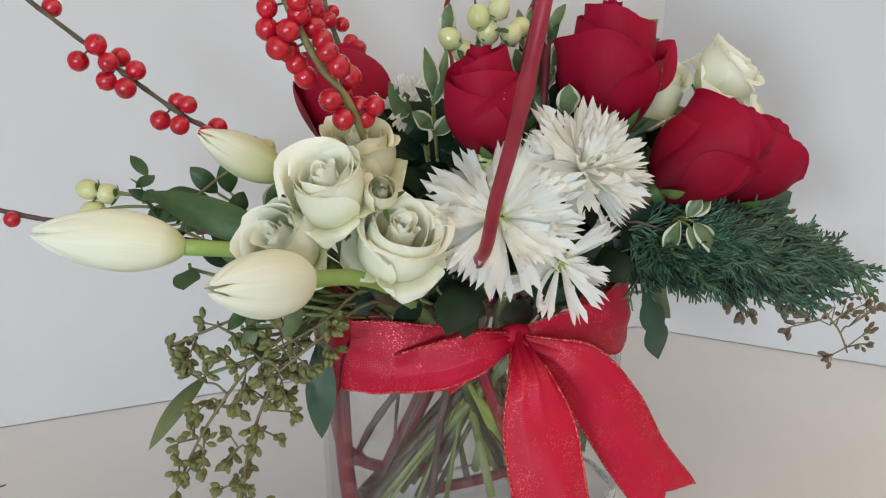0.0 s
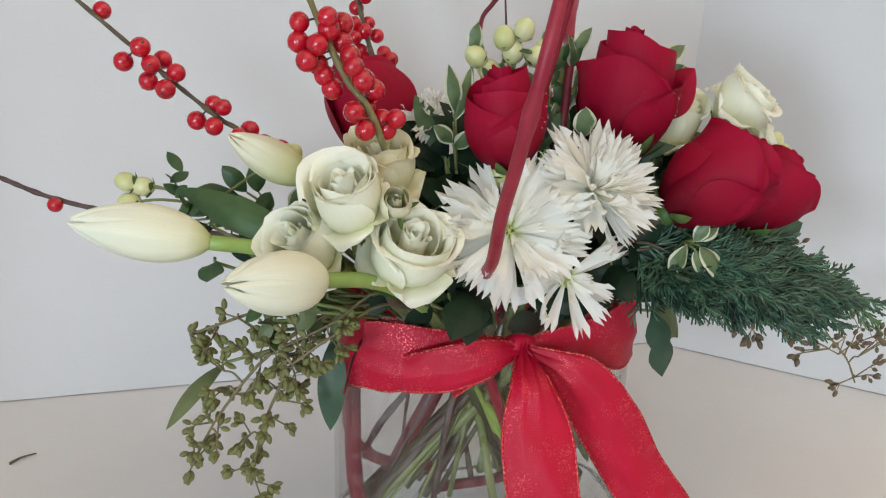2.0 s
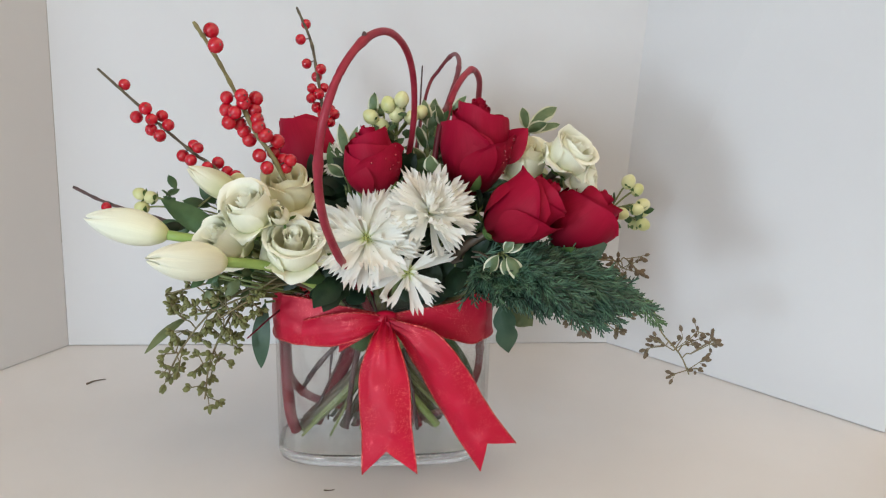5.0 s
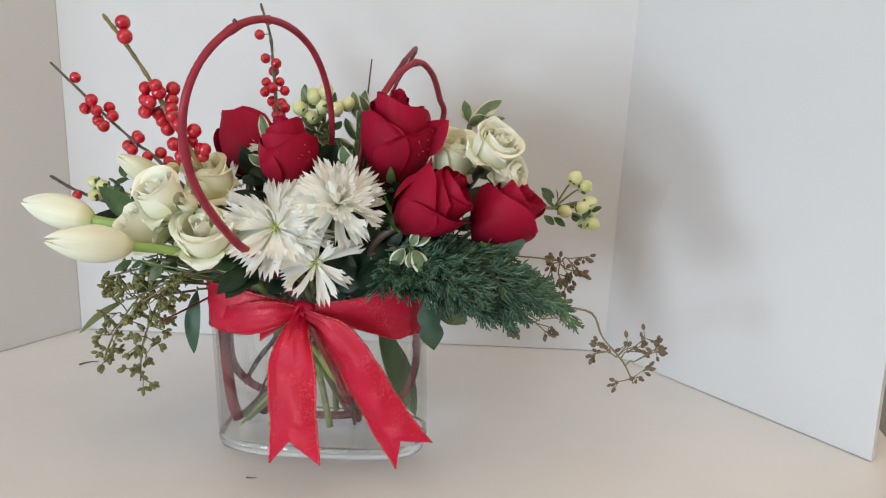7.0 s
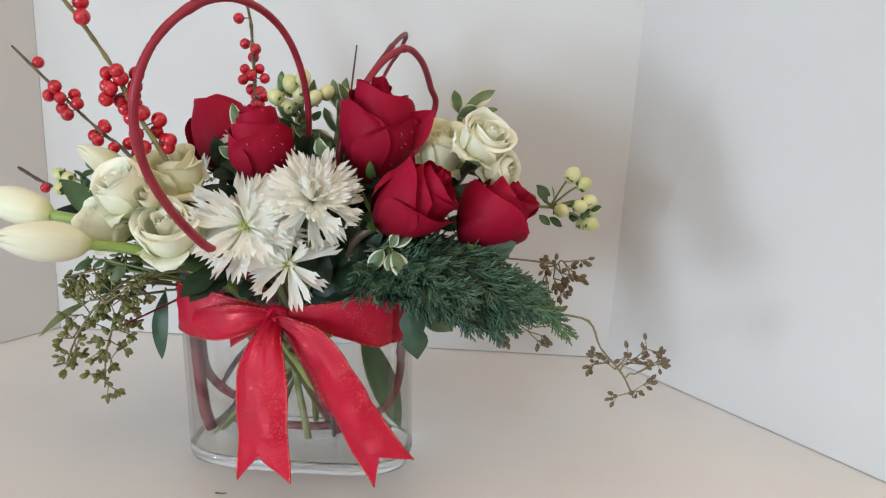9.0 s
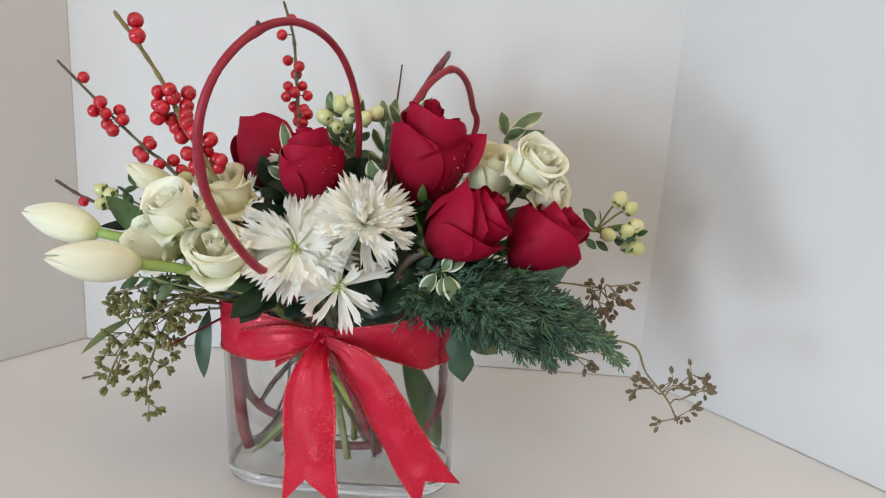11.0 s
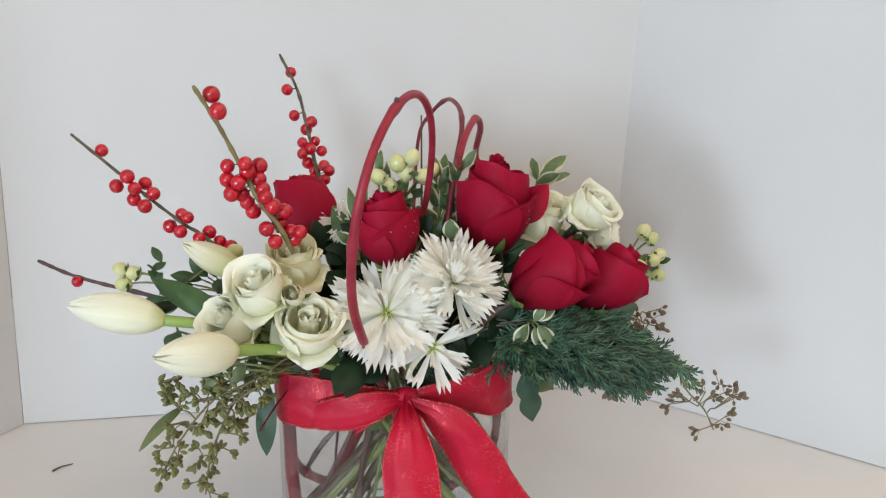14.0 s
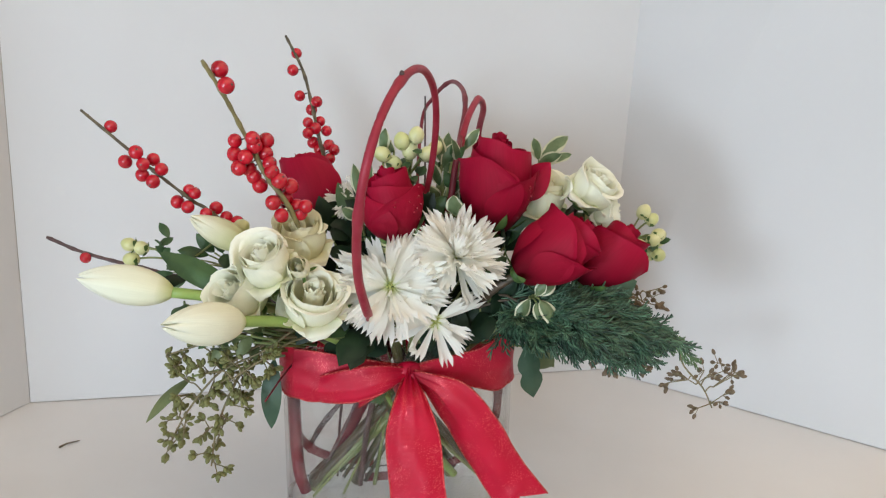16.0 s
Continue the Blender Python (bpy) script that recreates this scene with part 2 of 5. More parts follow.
def thin_glass():
    m = bpy.data.materials.new("clear_glass_wall")
    m.use_nodes = True
    N, L = m.node_tree.nodes, m.node_tree.links
    N.remove(N["Principled BSDF"])
    t = N.new("ShaderNodeBsdfTransparent")
    t.inputs[0].default_value = (0.99, 0.995, 0.992, 1)
    g = N.new("ShaderNodeBsdfGlossy")
    g.inputs["Roughness"].default_value = 0.02
    lw = N.new("ShaderNodeLayerWeight")
    lw.inputs[0].default_value = 0.5
    pw = N.new("ShaderNodeMath")
    pw.operation = 'POWER'
    pw.inputs[1].default_value = 4.0
    L.new(lw.outputs["Facing"], pw.inputs[0])
    fr = N.new("ShaderNodeMath")
    fr.operation = 'MULTIPLY_ADD'
    fr.inputs[1].default_value, fr.inputs[2].default_value = 0.55, 0.012
    L.new(pw.outputs[0], fr.inputs[0])
    mx = N.new("ShaderNodeMixShader")
    L.new(fr.outputs[0], mx.inputs[0])
    L.new(t.outputs[0], mx.inputs[1])
    L.new(g.outputs[0], mx.inputs[2])
    gl = N.new("ShaderNodeBsdfGlass")
    gl.inputs["IOR"].default_value, gl.inputs["Roughness"].default_value = 1.45, 0.0
    mx2 = N.new("ShaderNodeMixShader")
    mx2.inputs[0].default_value = 0.12
    L.new(mx.outputs[0], mx2.inputs[1])
    L.new(gl.outputs[0], mx2.inputs[2])
    L.new(mx2.outputs[0], N["Material Output"].inputs[0])
    return m


def solid_glass():
    m = bpy.data.materials.new("clear_glass_foot")
    m.use_nodes = True
    N, L = m.node_tree.nodes, m.node_tree.links
    b = N["Principled BSDF"]
    b.inputs["Base Color"].default_value = (0.99, 1.0, 0.995, 1)
    b.inputs["Roughness"].default_value, b.inputs["Transmission Weight"].default_value, b.inputs["IOR"].default_value = 0.0, 1.0, 1.45
    t = N.new("ShaderNodeBsdfTransparent")
    mx = N.new("ShaderNodeMixShader")
    mx.inputs[0].default_value = 0.93
    L.new(t.outputs[0], mx.inputs[1])
    L.new(b.outputs[0], mx.inputs[2])
    L.new(mx.outputs[0], N["Material Output"].inputs[0])
    return m


M_RIBBON = ribbon_material()
M_EDGING = mat("ribbon_edging", (0.46, 0.012, 0.022), 0.35, (0.80, 0.20, 0.18), 900, 2, 0.5, 1500, metal=0.6, contrast=(0.5, 0.6))
M_GLASS, M_FOOT = thin_glass(), solid_glass()


# ---- building helpers ----
def V(*a):
    return Vector(a)


def thing(name, at, label, category, group="", kind=""):
    e = new(name)
    e.empty_display_size = 0.01
    e.location = at
    return tagged(e, label, category, group, kind)


def part(name, bm, material, parent=None, label="", smooth=True, data=None):
    me = data or bpy.data.meshes.new(name)
    if bm is not None:
        bm.to_mesh(me)
        bm.free()
        for m in (material if isinstance(material, (list, tuple)) else [material]):
            me.materials.append(m)
        if smooth:
            me.polygons.foreach_set("use_smooth", [True] * len(me.polygons))
    ob = new(name, me)
    if parent is not None:
        ob.parent = parent
        if parent.type == 'EMPTY':
            ob.matrix_parent_inverse = Matrix.Translation(-parent.location)
    if label:
        ob["label"] = label
    return ob


def curve_points(pts, n):
    """n places along a smooth line through pts."""
    p = [Vector(q) for q in pts]
    p = [p[0] * 2 - p[1]] + p + [p[-1] * 2 - p[-2]]
    out = []
    segs = len(p) - 3
    for k in range(n):
        s = k / (n - 1) * segs
        i = min(int(s), segs - 1)
        t = s - i
        a, b, c, d = p[i:i + 4]
        out.append(0.5 * (2 * b + (c - a) * t + (2 * a - 5 * b + 4 * c - d) * t * t + (3 * b - a - 3 * c + d) * t ** 3))
    return out


def tube(bm, pts, r0, r1, sides=7, n=None, nodes=(), cap=True, wob=0.0):
    line = curve_points(pts, n or max(2, 4 * (len(pts) - 1) + 1)) if len(pts) > 2 or n else [Vector(q) for q in pts]
    m = len(line)
    up = V(0.31, 0.52, 0.79)
    rings = []
    for k, q in enumerate(line):
        d = (line[min(k + 1, m - 1)] - line[max(k - 1, 0)]).normalized()
        a = d.cross(up)
        a = a.normalized() if a.length > 1e-4 else d.orthogonal().normalized()
        b = d.cross(a)
        t = k / (m - 1)
        r = r0 + (r1 - r0) * t
        for s in nodes:
            r *= 1 + 0.28 * math.exp(-((t - s) / 0.012) ** 2)
        if wob:
            r *= 1 + wob * noise.noise(q * 160)
        rings.append([bm.verts.new(q + (a * math.cos(j * math.tau / sides) + b * math.sin(j * math.tau / sides)) * r) for j in range(sides)])
    for x, y in zip(rings, rings[1:]):
        for j in range(sides):
            bm.faces.new((x[j], x[(j + 1) % sides], y[(j + 1) % sides], y[j]))
    if cap:
        bm.faces.new(rings[0][::-1])
        bm.faces.new(rings[-1])
    return bm


def sheet(bm, fn, nu, nv, m=Matrix()):
    """A curved sheet: fn(u, v) gives a place for u in -1..1 and v in 0..1; uv: x is |u|, y is v."""
    uvl = bm.loops.layers.uv.verify()
    g = [[bm.verts.new(m @ Vector(fn(-1 + 2 * i / nu, j / nv))) for i in range(nu + 1)] for j in range(nv + 1)]
    for j in range(nv):
        for i in range(nu):
            f = bm.faces.new((g[j][i], g[j][i + 1], g[j + 1][i + 1], g[j + 1][i]))
            for lp, (a, b) in zip(f.loops, ((i, j), (i + 1, j), (i + 1, j + 1), (i, j + 1))):
                lp[uvl].uv = (abs(-1 + 2 * a / nu), b / nv)
    return bm


def aim(at, axis, spin=0.0):
    """A frame at a place whose z runs along axis."""
    q = Vector(axis).to_track_quat('Z', 'Y').to_matrix().to_4x4()
    return Matrix.Translation(at) @ q @ Matrix.Rotation(spin, 4, 'Z')


def ball(bm, at, r, seg=10, rings=7, axis=(0, 0, 1), stretch=1.0, tip=0.0):
    m = aim(at, axis)
    vs = []
    for j in range(1, rings):
        a = math.pi * j / rings
        z = -math.cos(a)
        zz = z * stretch + (tip * max(0, z) ** 6)
        vs.append([bm.verts.new(m @ V(r * math.sin(a) * math.cos(k * math.tau / seg), r * math.sin(a) * math.sin(k * math.tau / seg), r * zz)) for k in range(seg)])
    lo, hi = bm.verts.new(m @ V(0, 0, -r * stretch)), bm.verts.new(m @ V(0, 0, r * (stretch + tip)))
    for x, y in zip(vs, vs[1:]):
        for k in range(seg):
            bm.faces.new((x[k], x[(k + 1) % seg], y[(k + 1) % seg], y[k]))
    for k in range(seg):
        bm.faces.new((lo, vs[0][(k + 1) % seg], vs[0][k]))
        bm.faces.new((hi, vs[-1][k], vs[-1][(k + 1) % seg]))
    return bm


def box(bm, lo, hi, bevel=0.0, m=Matrix()):
    r = bmesh.ops.create_cube(bm, size=1.0)
    lo, hi = Vector(lo), Vector(hi)
    for v in r["verts"]:
        v.co = m @ Vector(((v.co.x + 0.5) * (hi.x - lo.x) + lo.x, (v.co.y + 0.5) * (hi.y - lo.y) + lo.y, (v.co.z + 0.5) * (hi.z - lo.z) + lo.z))
    if bevel:
        bmesh.ops.bevel(bm, geom=bm.edges[:], offset=bevel, segments=2, affect='EDGES')
    return bm


def leaf(bm, foot, tip, width, normal=(0, -1, 0.4), fold=0.25, droop=0.1, wave=0.0, lobes=0, shape=1.0, nu=6, nv=10):
    """A blade from foot to tip."""
    foot, tip = Vector(foot), Vector(tip)
    y = tip - foot
    ln = y.length
    y.normalize()
    z = (Vector(normal) - y * Vector(normal).dot(y)).normalized()
    x = y.cross(z)
    ph = random.random() * 6

    def fn(u, v):
        w = width * math.sin(math.pi * min(1, v ** shape)) ** 0.8 if v < 1 else 0.0
        if lobes:
            w *= 0.72 + 0.38 * abs(math.sin(math.pi * lobes * v))
        off = -abs(u) * w * fold + wave * ln * math.sin(9 * v + ph + 2 * u) * abs(u)
        return foot + y * ln * v + x * u * w + z * (off + droop * ln * (math.sin(math.pi * v)))
    return sheet(bm, fn, nu, nv)


def stem_line(base, away, bend=0.02):
    """From a flower's foot down through the mouth of the vase to its floor."""
    b = Vector(base)
    mouth = V(max(-0.06, min(0.06, b.x * 0.45)), max(-0.022, min(0.022, b.y * 0.3)), 0.138)
    low = V(max(-0.066, min(0.066, -b.x * 0.75 + random.uniform(-0.035, 0.035))), max(-0.024, min(0.024, -b.y * 0.3 + random.uniform(-0.01, 0.01))), random.uniform(0.0155, 0.022))
    first = b - Vector(away).normalized() * max(0.012, (b - mouth).length * 0.3)
    return [b, first, mouth, mouth.lerp(low, 0.5), low]


# ---- the setting ----
BACK_L, BACK_R, RIGHT_END = V(-0.325, 0.228, 0), V(0.246, 0.222, 0), V(0.443, 0.008, 0)
LEFT_END = V(-0.644, -0.218, 0)


def table():
    bm = bmesh.new()
    box(bm, (-1.1, -0.75, -0.03), (0.475, 0.62, 0.0), 0.006)
    top = tagged(part("table_top", bm, M_TABLE, smooth=False), "wide cream laminate table top", "table")
    for x, y in ((-1.02, -0.68), (0.40, -0.68), (-1.02, 0.54), (0.40, 0.54)):
        bm = bmesh.new()
        box(bm, (x - 0.03, y - 0.03, -0.75), (x + 0.03, y + 0.03, -0.03), 0.004)
        part("leg", bm, M_TAN, top, smooth=False)


def board(name, a, b, height, label, top_a=V(0, 0, 0), top_b=V(0, 0, 0)):
    """A foam board standing on the table from a to b; its upper corners may lean."""
    d = (b - a).normalized()
    n = V(-d.y, d.x, 0) * 0.005
    bm = bmesh.new()
    vs = []
    for z, oa, ob in ((0.0008, V(0, 0, 0), V(0, 0, 0)), (height, top_a, top_b)):
        for q, o in ((a, oa), (b, ob)):
            vs.append((bm.verts.new(q + o + V(0, 0, z)), bm.verts.new(q + o + n + V(0, 0, z))))
    (a0, a1), (b0, b1), (c0, c1), (d0, d1) = vs
    for f, mi in (((a0, b0, d0, c0), 0), ((b1, a1, c1, d1), 0), ((a1, a0, c0, c1), 1), ((b0, b1, d1, d0), 1), ((c0, d0, d1, c1), 1), ((a0, a1, b1, b0), 1)):
        bm.faces.new(f).material_index = mi
    bmesh.ops.recalc_face_normals(bm, faces=bm.faces[:])
    return tagged(part(name, bm, [M_BOARD, M_BOARD_EDGE], smooth=False), label, "board", "boards behind the vase")


table()
board("backdrop_board", BACK_L, BACK_R + V(0.012, 0, 0), 0.78, "white foam board standing behind the vase", V(0.025, 0, 0), V(0.035, 0, 0))
board("backdrop_board", BACK_R, RIGHT_END, 0.78, "white foam board standing at an angle beside the vase", V(0.035, 0, 0), V(0.004, 0.004, 0))
board("backdrop_board", LEFT_END, BACK_L - V(0.0006, 0, 0), 0.78, "white foam board turned towards the window", V(0, 0, 0), V(0.025, 0, 0))


def room():
    def wall(name, lo, hi, m):
        bm = bmesh.new()
        box(bm, lo, hi)
        tagged(part(name, bm, m, smooth=False), "plain painted room wall", "wall", kind="structure")
    X0, X1, Y0, Y1, Z0, Z1 = -3.6, 2.2, -5.0, 1.4, -0.75, 1.7
    wall("wall_north", (X0, Y1, Z0), (X1, Y1 + 0.1, Z1), M_TAN)
    # the south wall has a window
    bm = bmesh.new()
    x0, x1, z0, z1 = SOUTH_WINDOW.x - 0.55, SOUTH_WINDOW.x + 0.55, SOUTH_WINDOW.z - 0.55, SOUTH_WINDOW.z + 0.55
    for lo, hi in (((x0, Z0), (x1, z0)), ((x0, z1), (x1, Z1)), ((X0, Z0), (x0, Z1)), ((x1, Z0), (X1, Z1))):
        box(bm, (lo[0], Y0 - 0.1, lo[1]), (hi[0], Y0, hi[1]))
    tagged(part("wall_south", bm, M_WALL, smooth=False), "plain painted wall with a wide window", "wall", kind="structure")
    wall("wall_east", (X1, Y0 - 0.1, Z0), (X1 + 0.1, Y1 + 0.1, Z1), M_WALL)
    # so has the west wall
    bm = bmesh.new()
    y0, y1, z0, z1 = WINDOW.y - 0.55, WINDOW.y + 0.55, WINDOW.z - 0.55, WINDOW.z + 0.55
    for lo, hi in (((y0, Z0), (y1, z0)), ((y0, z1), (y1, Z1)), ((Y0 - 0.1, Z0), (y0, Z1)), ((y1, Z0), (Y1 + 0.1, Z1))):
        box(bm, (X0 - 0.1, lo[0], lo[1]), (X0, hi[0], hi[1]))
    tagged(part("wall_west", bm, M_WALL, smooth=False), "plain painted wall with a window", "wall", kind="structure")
    bm = bmesh.new()
    box(bm, (X0 - 0.1, Y0 - 0.1, Z0 - 0.1), (X1 + 0.1, Y1 + 0.1, Z0))
    tagged(part("floor", bm, M_FLOOR, smooth=False), "plain brown floor", "floor", kind="structure")
    bm = bmesh.new()
    box(bm, (X0 - 0.1, Y0 - 0.1, Z1), (X1 + 0.1, Y1 + 0.1, Z1 + 0.1))
    tagged(part("ceiling", bm, M_WALL, smooth=False), "plain painted ceiling", "ceiling", kind="structure")


room()

# ---- the vase ----
HW, HD, HEIGHT = 0.0855, 0.038, 0.1475


def ring_place(a, off=0.0, z=0.0, power=3.4):
    c, s = math.cos(a), math.sin(a)
    u = math.copysign(abs(c) ** (2 / power), c)
    v = math.copysign(abs(s) ** (2 / power), s)
    return V((HW + off) * u, (HD + off) * v, z)


def lathe(bm, profile, seg=72, close_ends=True):
    rows = []
    for off, z in profile:
        rows.append([bm.verts.new(ring_place(k * math.tau / seg, off, z)) for k in range(seg)])
    for x, y in zip(rows, rows[1:]):
        for k in range(seg):
            bm.faces.new((x[k], x[(k + 1) % seg], y[(k + 1) % seg], y[k]))
    if close_ends:
        bm.faces.new(rows[0][::-1])
        bm.faces.new(rows[-1])
    return bm


def vase():
    e = thing("glass_vase", (0, 0, 0), "clear glass oval pillow vase standing on the cream table", "vase")
    bm = lathe(bmesh.new(), [(0, 0.0125), (0, 0.05), (0, 0.10), (0, HEIGHT - 0.001), (-0.0012, HEIGHT), (-0.0024, HEIGHT - 0.001), (-0.0026, 0.10), (-0.0026, 0.0135)], close_ends=False)
    glass = part("wall", bm, M_GLASS, e)
    glass.visible_shadow = False
    bm = lathe(bmesh.new(), [(-0.010, 0.0006), (-0.004, 0.0012), (-0.001, 0.004), (0, 0.008), (0, 0.0122), (-0.003, 0.0128), (-0.008, 0.0112), (-0.016, 0.0105)])
    part("foot", bm, M_FOOT, e, "thick glass foot").visible_shadow = False


vase()


# ---- the ribbon ----
def strip(bm, left, right, nu=10, nv=40, crease=0.0, bulge=0.0, notch=0.0, seed=0, wrinkle=0.0024):
    """A ribbon between two edge lines."""
    L, R = curve_points(left, nv + 1), curve_points(right, nv + 1)
    uvl = bm.loops.layers.uv.verify()
    g = []
    ln = 0.0
    dist = []
    for j in range(nv + 1):
        if j:
            ln += ((L[j] + R[j]) / 2 - (L[j - 1] + R[j - 1]) / 2).length
        dist.append(ln)
    for j in range(nv + 1):
        a, b = L[j], R[j]
        d = (L[min(j + 1, nv)] - L[max(j - 1, 0)]) + (R[min(j + 1, nv)] - R[max(j - 1, 0)])
        n = (b - a).cross(d)
        n = n.normalized() if n.length > 1e-9 else V(0, -1, 0)
        if n.y > 0:
            n = -n
        row = []
        for i in range(nu + 1):
            u = i / nu
            p = a.lerp(b, u)
            gather = math.exp(-dist[j] / 0.026)
            p += n * (bulge * math.sin(math.pi * u) + crease * gather * math.sin(u * 21 + seed) + wrinkle * noise.noise(V(u * 2.0, dist[j] * 38, seed)) + 0.0010 * noise.noise(V(u * 5.0, dist[j] * 90, seed + 4)))
            row.append((p, u))
        g.append(row)
    if notch:
        for j in range(nv + 1):
            t = max(0.0, (dist[j] - (ln - notch * 1.6)) / (notch * 1.6))
            for i in range(nu + 1):
                p, u = g[j][i]
                k = (1 - abs(2 * u - 1)) * notch * t
                back = ((L[j] + R[j]) / 2 - (L[max(j - 3, 0)] + R[max(j - 3, 0)]) / 2).normalized()
                g[j][i] = (p - back * k, u)
    vs = [[bm.verts.new(p) for p, u in row] for row in g]
    w = 0.036
    for j in range(nv):
        for i in range(nu):
            f = bm.faces.new((vs[j][i], vs[j][i + 1], vs[j + 1][i + 1], vs[j + 1][i]))
            for lp, (a, b) in zip(f.loops, ((i, j), (i + 1, j), (i + 1, j + 1), (i, j + 1))):
                lp[uvl].uv = (a / nu * w, dist[b])
    return [[p for p, u in row] for row in g]


def ribbon():
    e = thing("ribbon_bow", (0, -0.05, 0.1345), "glittery red satin ribbon tied in a bow round the vase", "ribbon")
    K = V(0.0015, -0.0500, 0.1335)

    def piece(name, left, right, label="", **kw):
        bm = bmesh.new()
        g = strip(bm, left, right, **kw)
        ob = part(name, bm, M_RIBBON, e, label)
        for side in (0, -1):
            bm = bmesh.new()
            tube(bm, [row[side] for row in g], 0.00075, 0.00075, 5, n=len(g))
            part("edging", bm, M_EDGING, ob, "glittery metallic wired edge")
        return g
    # round the back and the sides
    n = 60
    lo, hi = [], []
    for k in range(n + 1):
        a = math.radians(-38) + (math.radians(360 - 104)) * k / n
        hi.append(ring_place(a, 0.0014, 0.1462))
        lo.append(ring_place(a, 0.0014, 0.1095 + 0.001 * math.sin(a * 3)))
    piece("band", hi, lo, nv=120, wrinkle=0.0008)
    # gathered from both ends towards the knot
    p = [ring_place(math.radians(x), 0.003, 0) for x in (-38, -52, -70)]
    piece("band", [V(p[0].x, p[0].y, 0.1462), V(p[1].x, p[1].y - 0.002, 0.1475), V(p[2].x, p[2].y - 0.006, 0.1435), K + V(0.004, 0, 0.004)],
          [V(p[0].x, p[0].y, 0.1095), V(p[1].x, p[1].y - 0.002, 0.1085), V(p[2].x, p[2].y - 0.004, 0.1155), K + V(0.004, 0, -0.004)], crease=0.0, bulge=0.003, seed=2, wrinkle=0.0012)
    q = [ring_place(math.radians(x), 0.003, 0) for x in (218, 236, 254)]
    piece("band", [V(q[0].x, q[0].y, 0.1462), V(q[1].x, q[1].y - 0.001, 0.1465), V(q[2].x, q[2].y - 0.004, 0.1435), K + V(-0.004, 0, 0.004)],
          [V(q[0].x, q[0].y, 0.1095), V(q[1].x, q[1].y - 0.003, 0.1095), V(q[2].x, q[2].y - 0.006, 0.1165), K + V(-0.004, 0, -0.004)], bulge=0.003, seed=5, wrinkle=0.0014)
    # a loop that lies over the band
    piece("loop", [K + V(-0.002, -0.003, 0.0035), V(-0.020, -0.060, 0.1425), V(-0.040, -0.057, 0.1400), V(-0.060, -0.0475, 0.1320)],
          [K + V(-0.002, -0.003, -0.0035), V(-0.018, -0.063, 0.1235), V(-0.040, -0.059, 0.1160), V(-0.060, -0.0475, 0.1125)], bulge=0.0035, crease=0.0020, seed=9, wrinkle=0.0012)
    piece("loop", [K + V(-0.003, -0.002, 0.001), V(-0.018, -0.055, 0.1260), V(-0.034, -0.052, 0.1150)],
          [K + V(-0.003, -0.002, -0.0035), V(-0.016, -0.055, 0.1210), V(-0.034, -0.050, 0.1085)], bulge=-0.001, seed=1)
    # two tails
    piece("tail", [K + V(-0.003, -0.004, -0.001), V(-0.0120, -0.074, 0.1210), V(-0.0185, -0.083, 0.1000), V(-0.0170, -0.092, 0.0650), V(-0.0165, -0.1005, 0.0330)],
          [K + V(0.003, -0.004, -0.001), V(0.0100, -0.076, 0.1220), V(0.0165, -0.089, 0.1000), V(0.0185, -0.099, 0.0680), V(0.0225, -0.107, 0.0370)],
          bulge=0.005, crease=0.0042, notch=0.018, seed=3, wrinkle=0.0034)
    piece("tail", [K + V(0.000, -0.004, -0.002), V(0.0160, -0.060, 0.1130), V(0.0320, -0.064, 0.0860), V(0.0500, -0.070, 0.0540), V(0.0725, -0.077, 0.0205)],
          [K + V(0.004, -0.004, 0.002), V(0.0360, -0.067, 0.1300), V(0.0590, -0.074, 0.1040), V(0.0770, -0.073, 0.0720), V(0.0990, -0.074, 0.0415)],
          bulge=0.006, crease=0.0042, notch=0.016, seed=6, wrinkle=0.0034)
    bm = bmesh.new()
    rows = []
    for j in range(9):
        a = -1.5 + 3.0 * j / 8
        r = 0.0068 * math.cos(a * 0.72)
        rows.append([bm.verts.new(K + V(-0.001 + math.sin(a) * 0.0085, -0.002 - r * math.cos(k * math.tau / 14) * 0.9, r * math.sin(k * math.tau / 14) * 1.1 * (1 + 0.12 * math.sin(3 * k)))) for k in range(14)])
    for x, y in zip(rows, rows[1:]):
        for k in range(14):
            bm.faces.new((x[k], x[(k + 1) % 14], y[(k + 1) % 14], y[k]))
    bm.loops.layers.uv.verify()
    part("knot", bm, M_RIBBON, e)


ribbon()


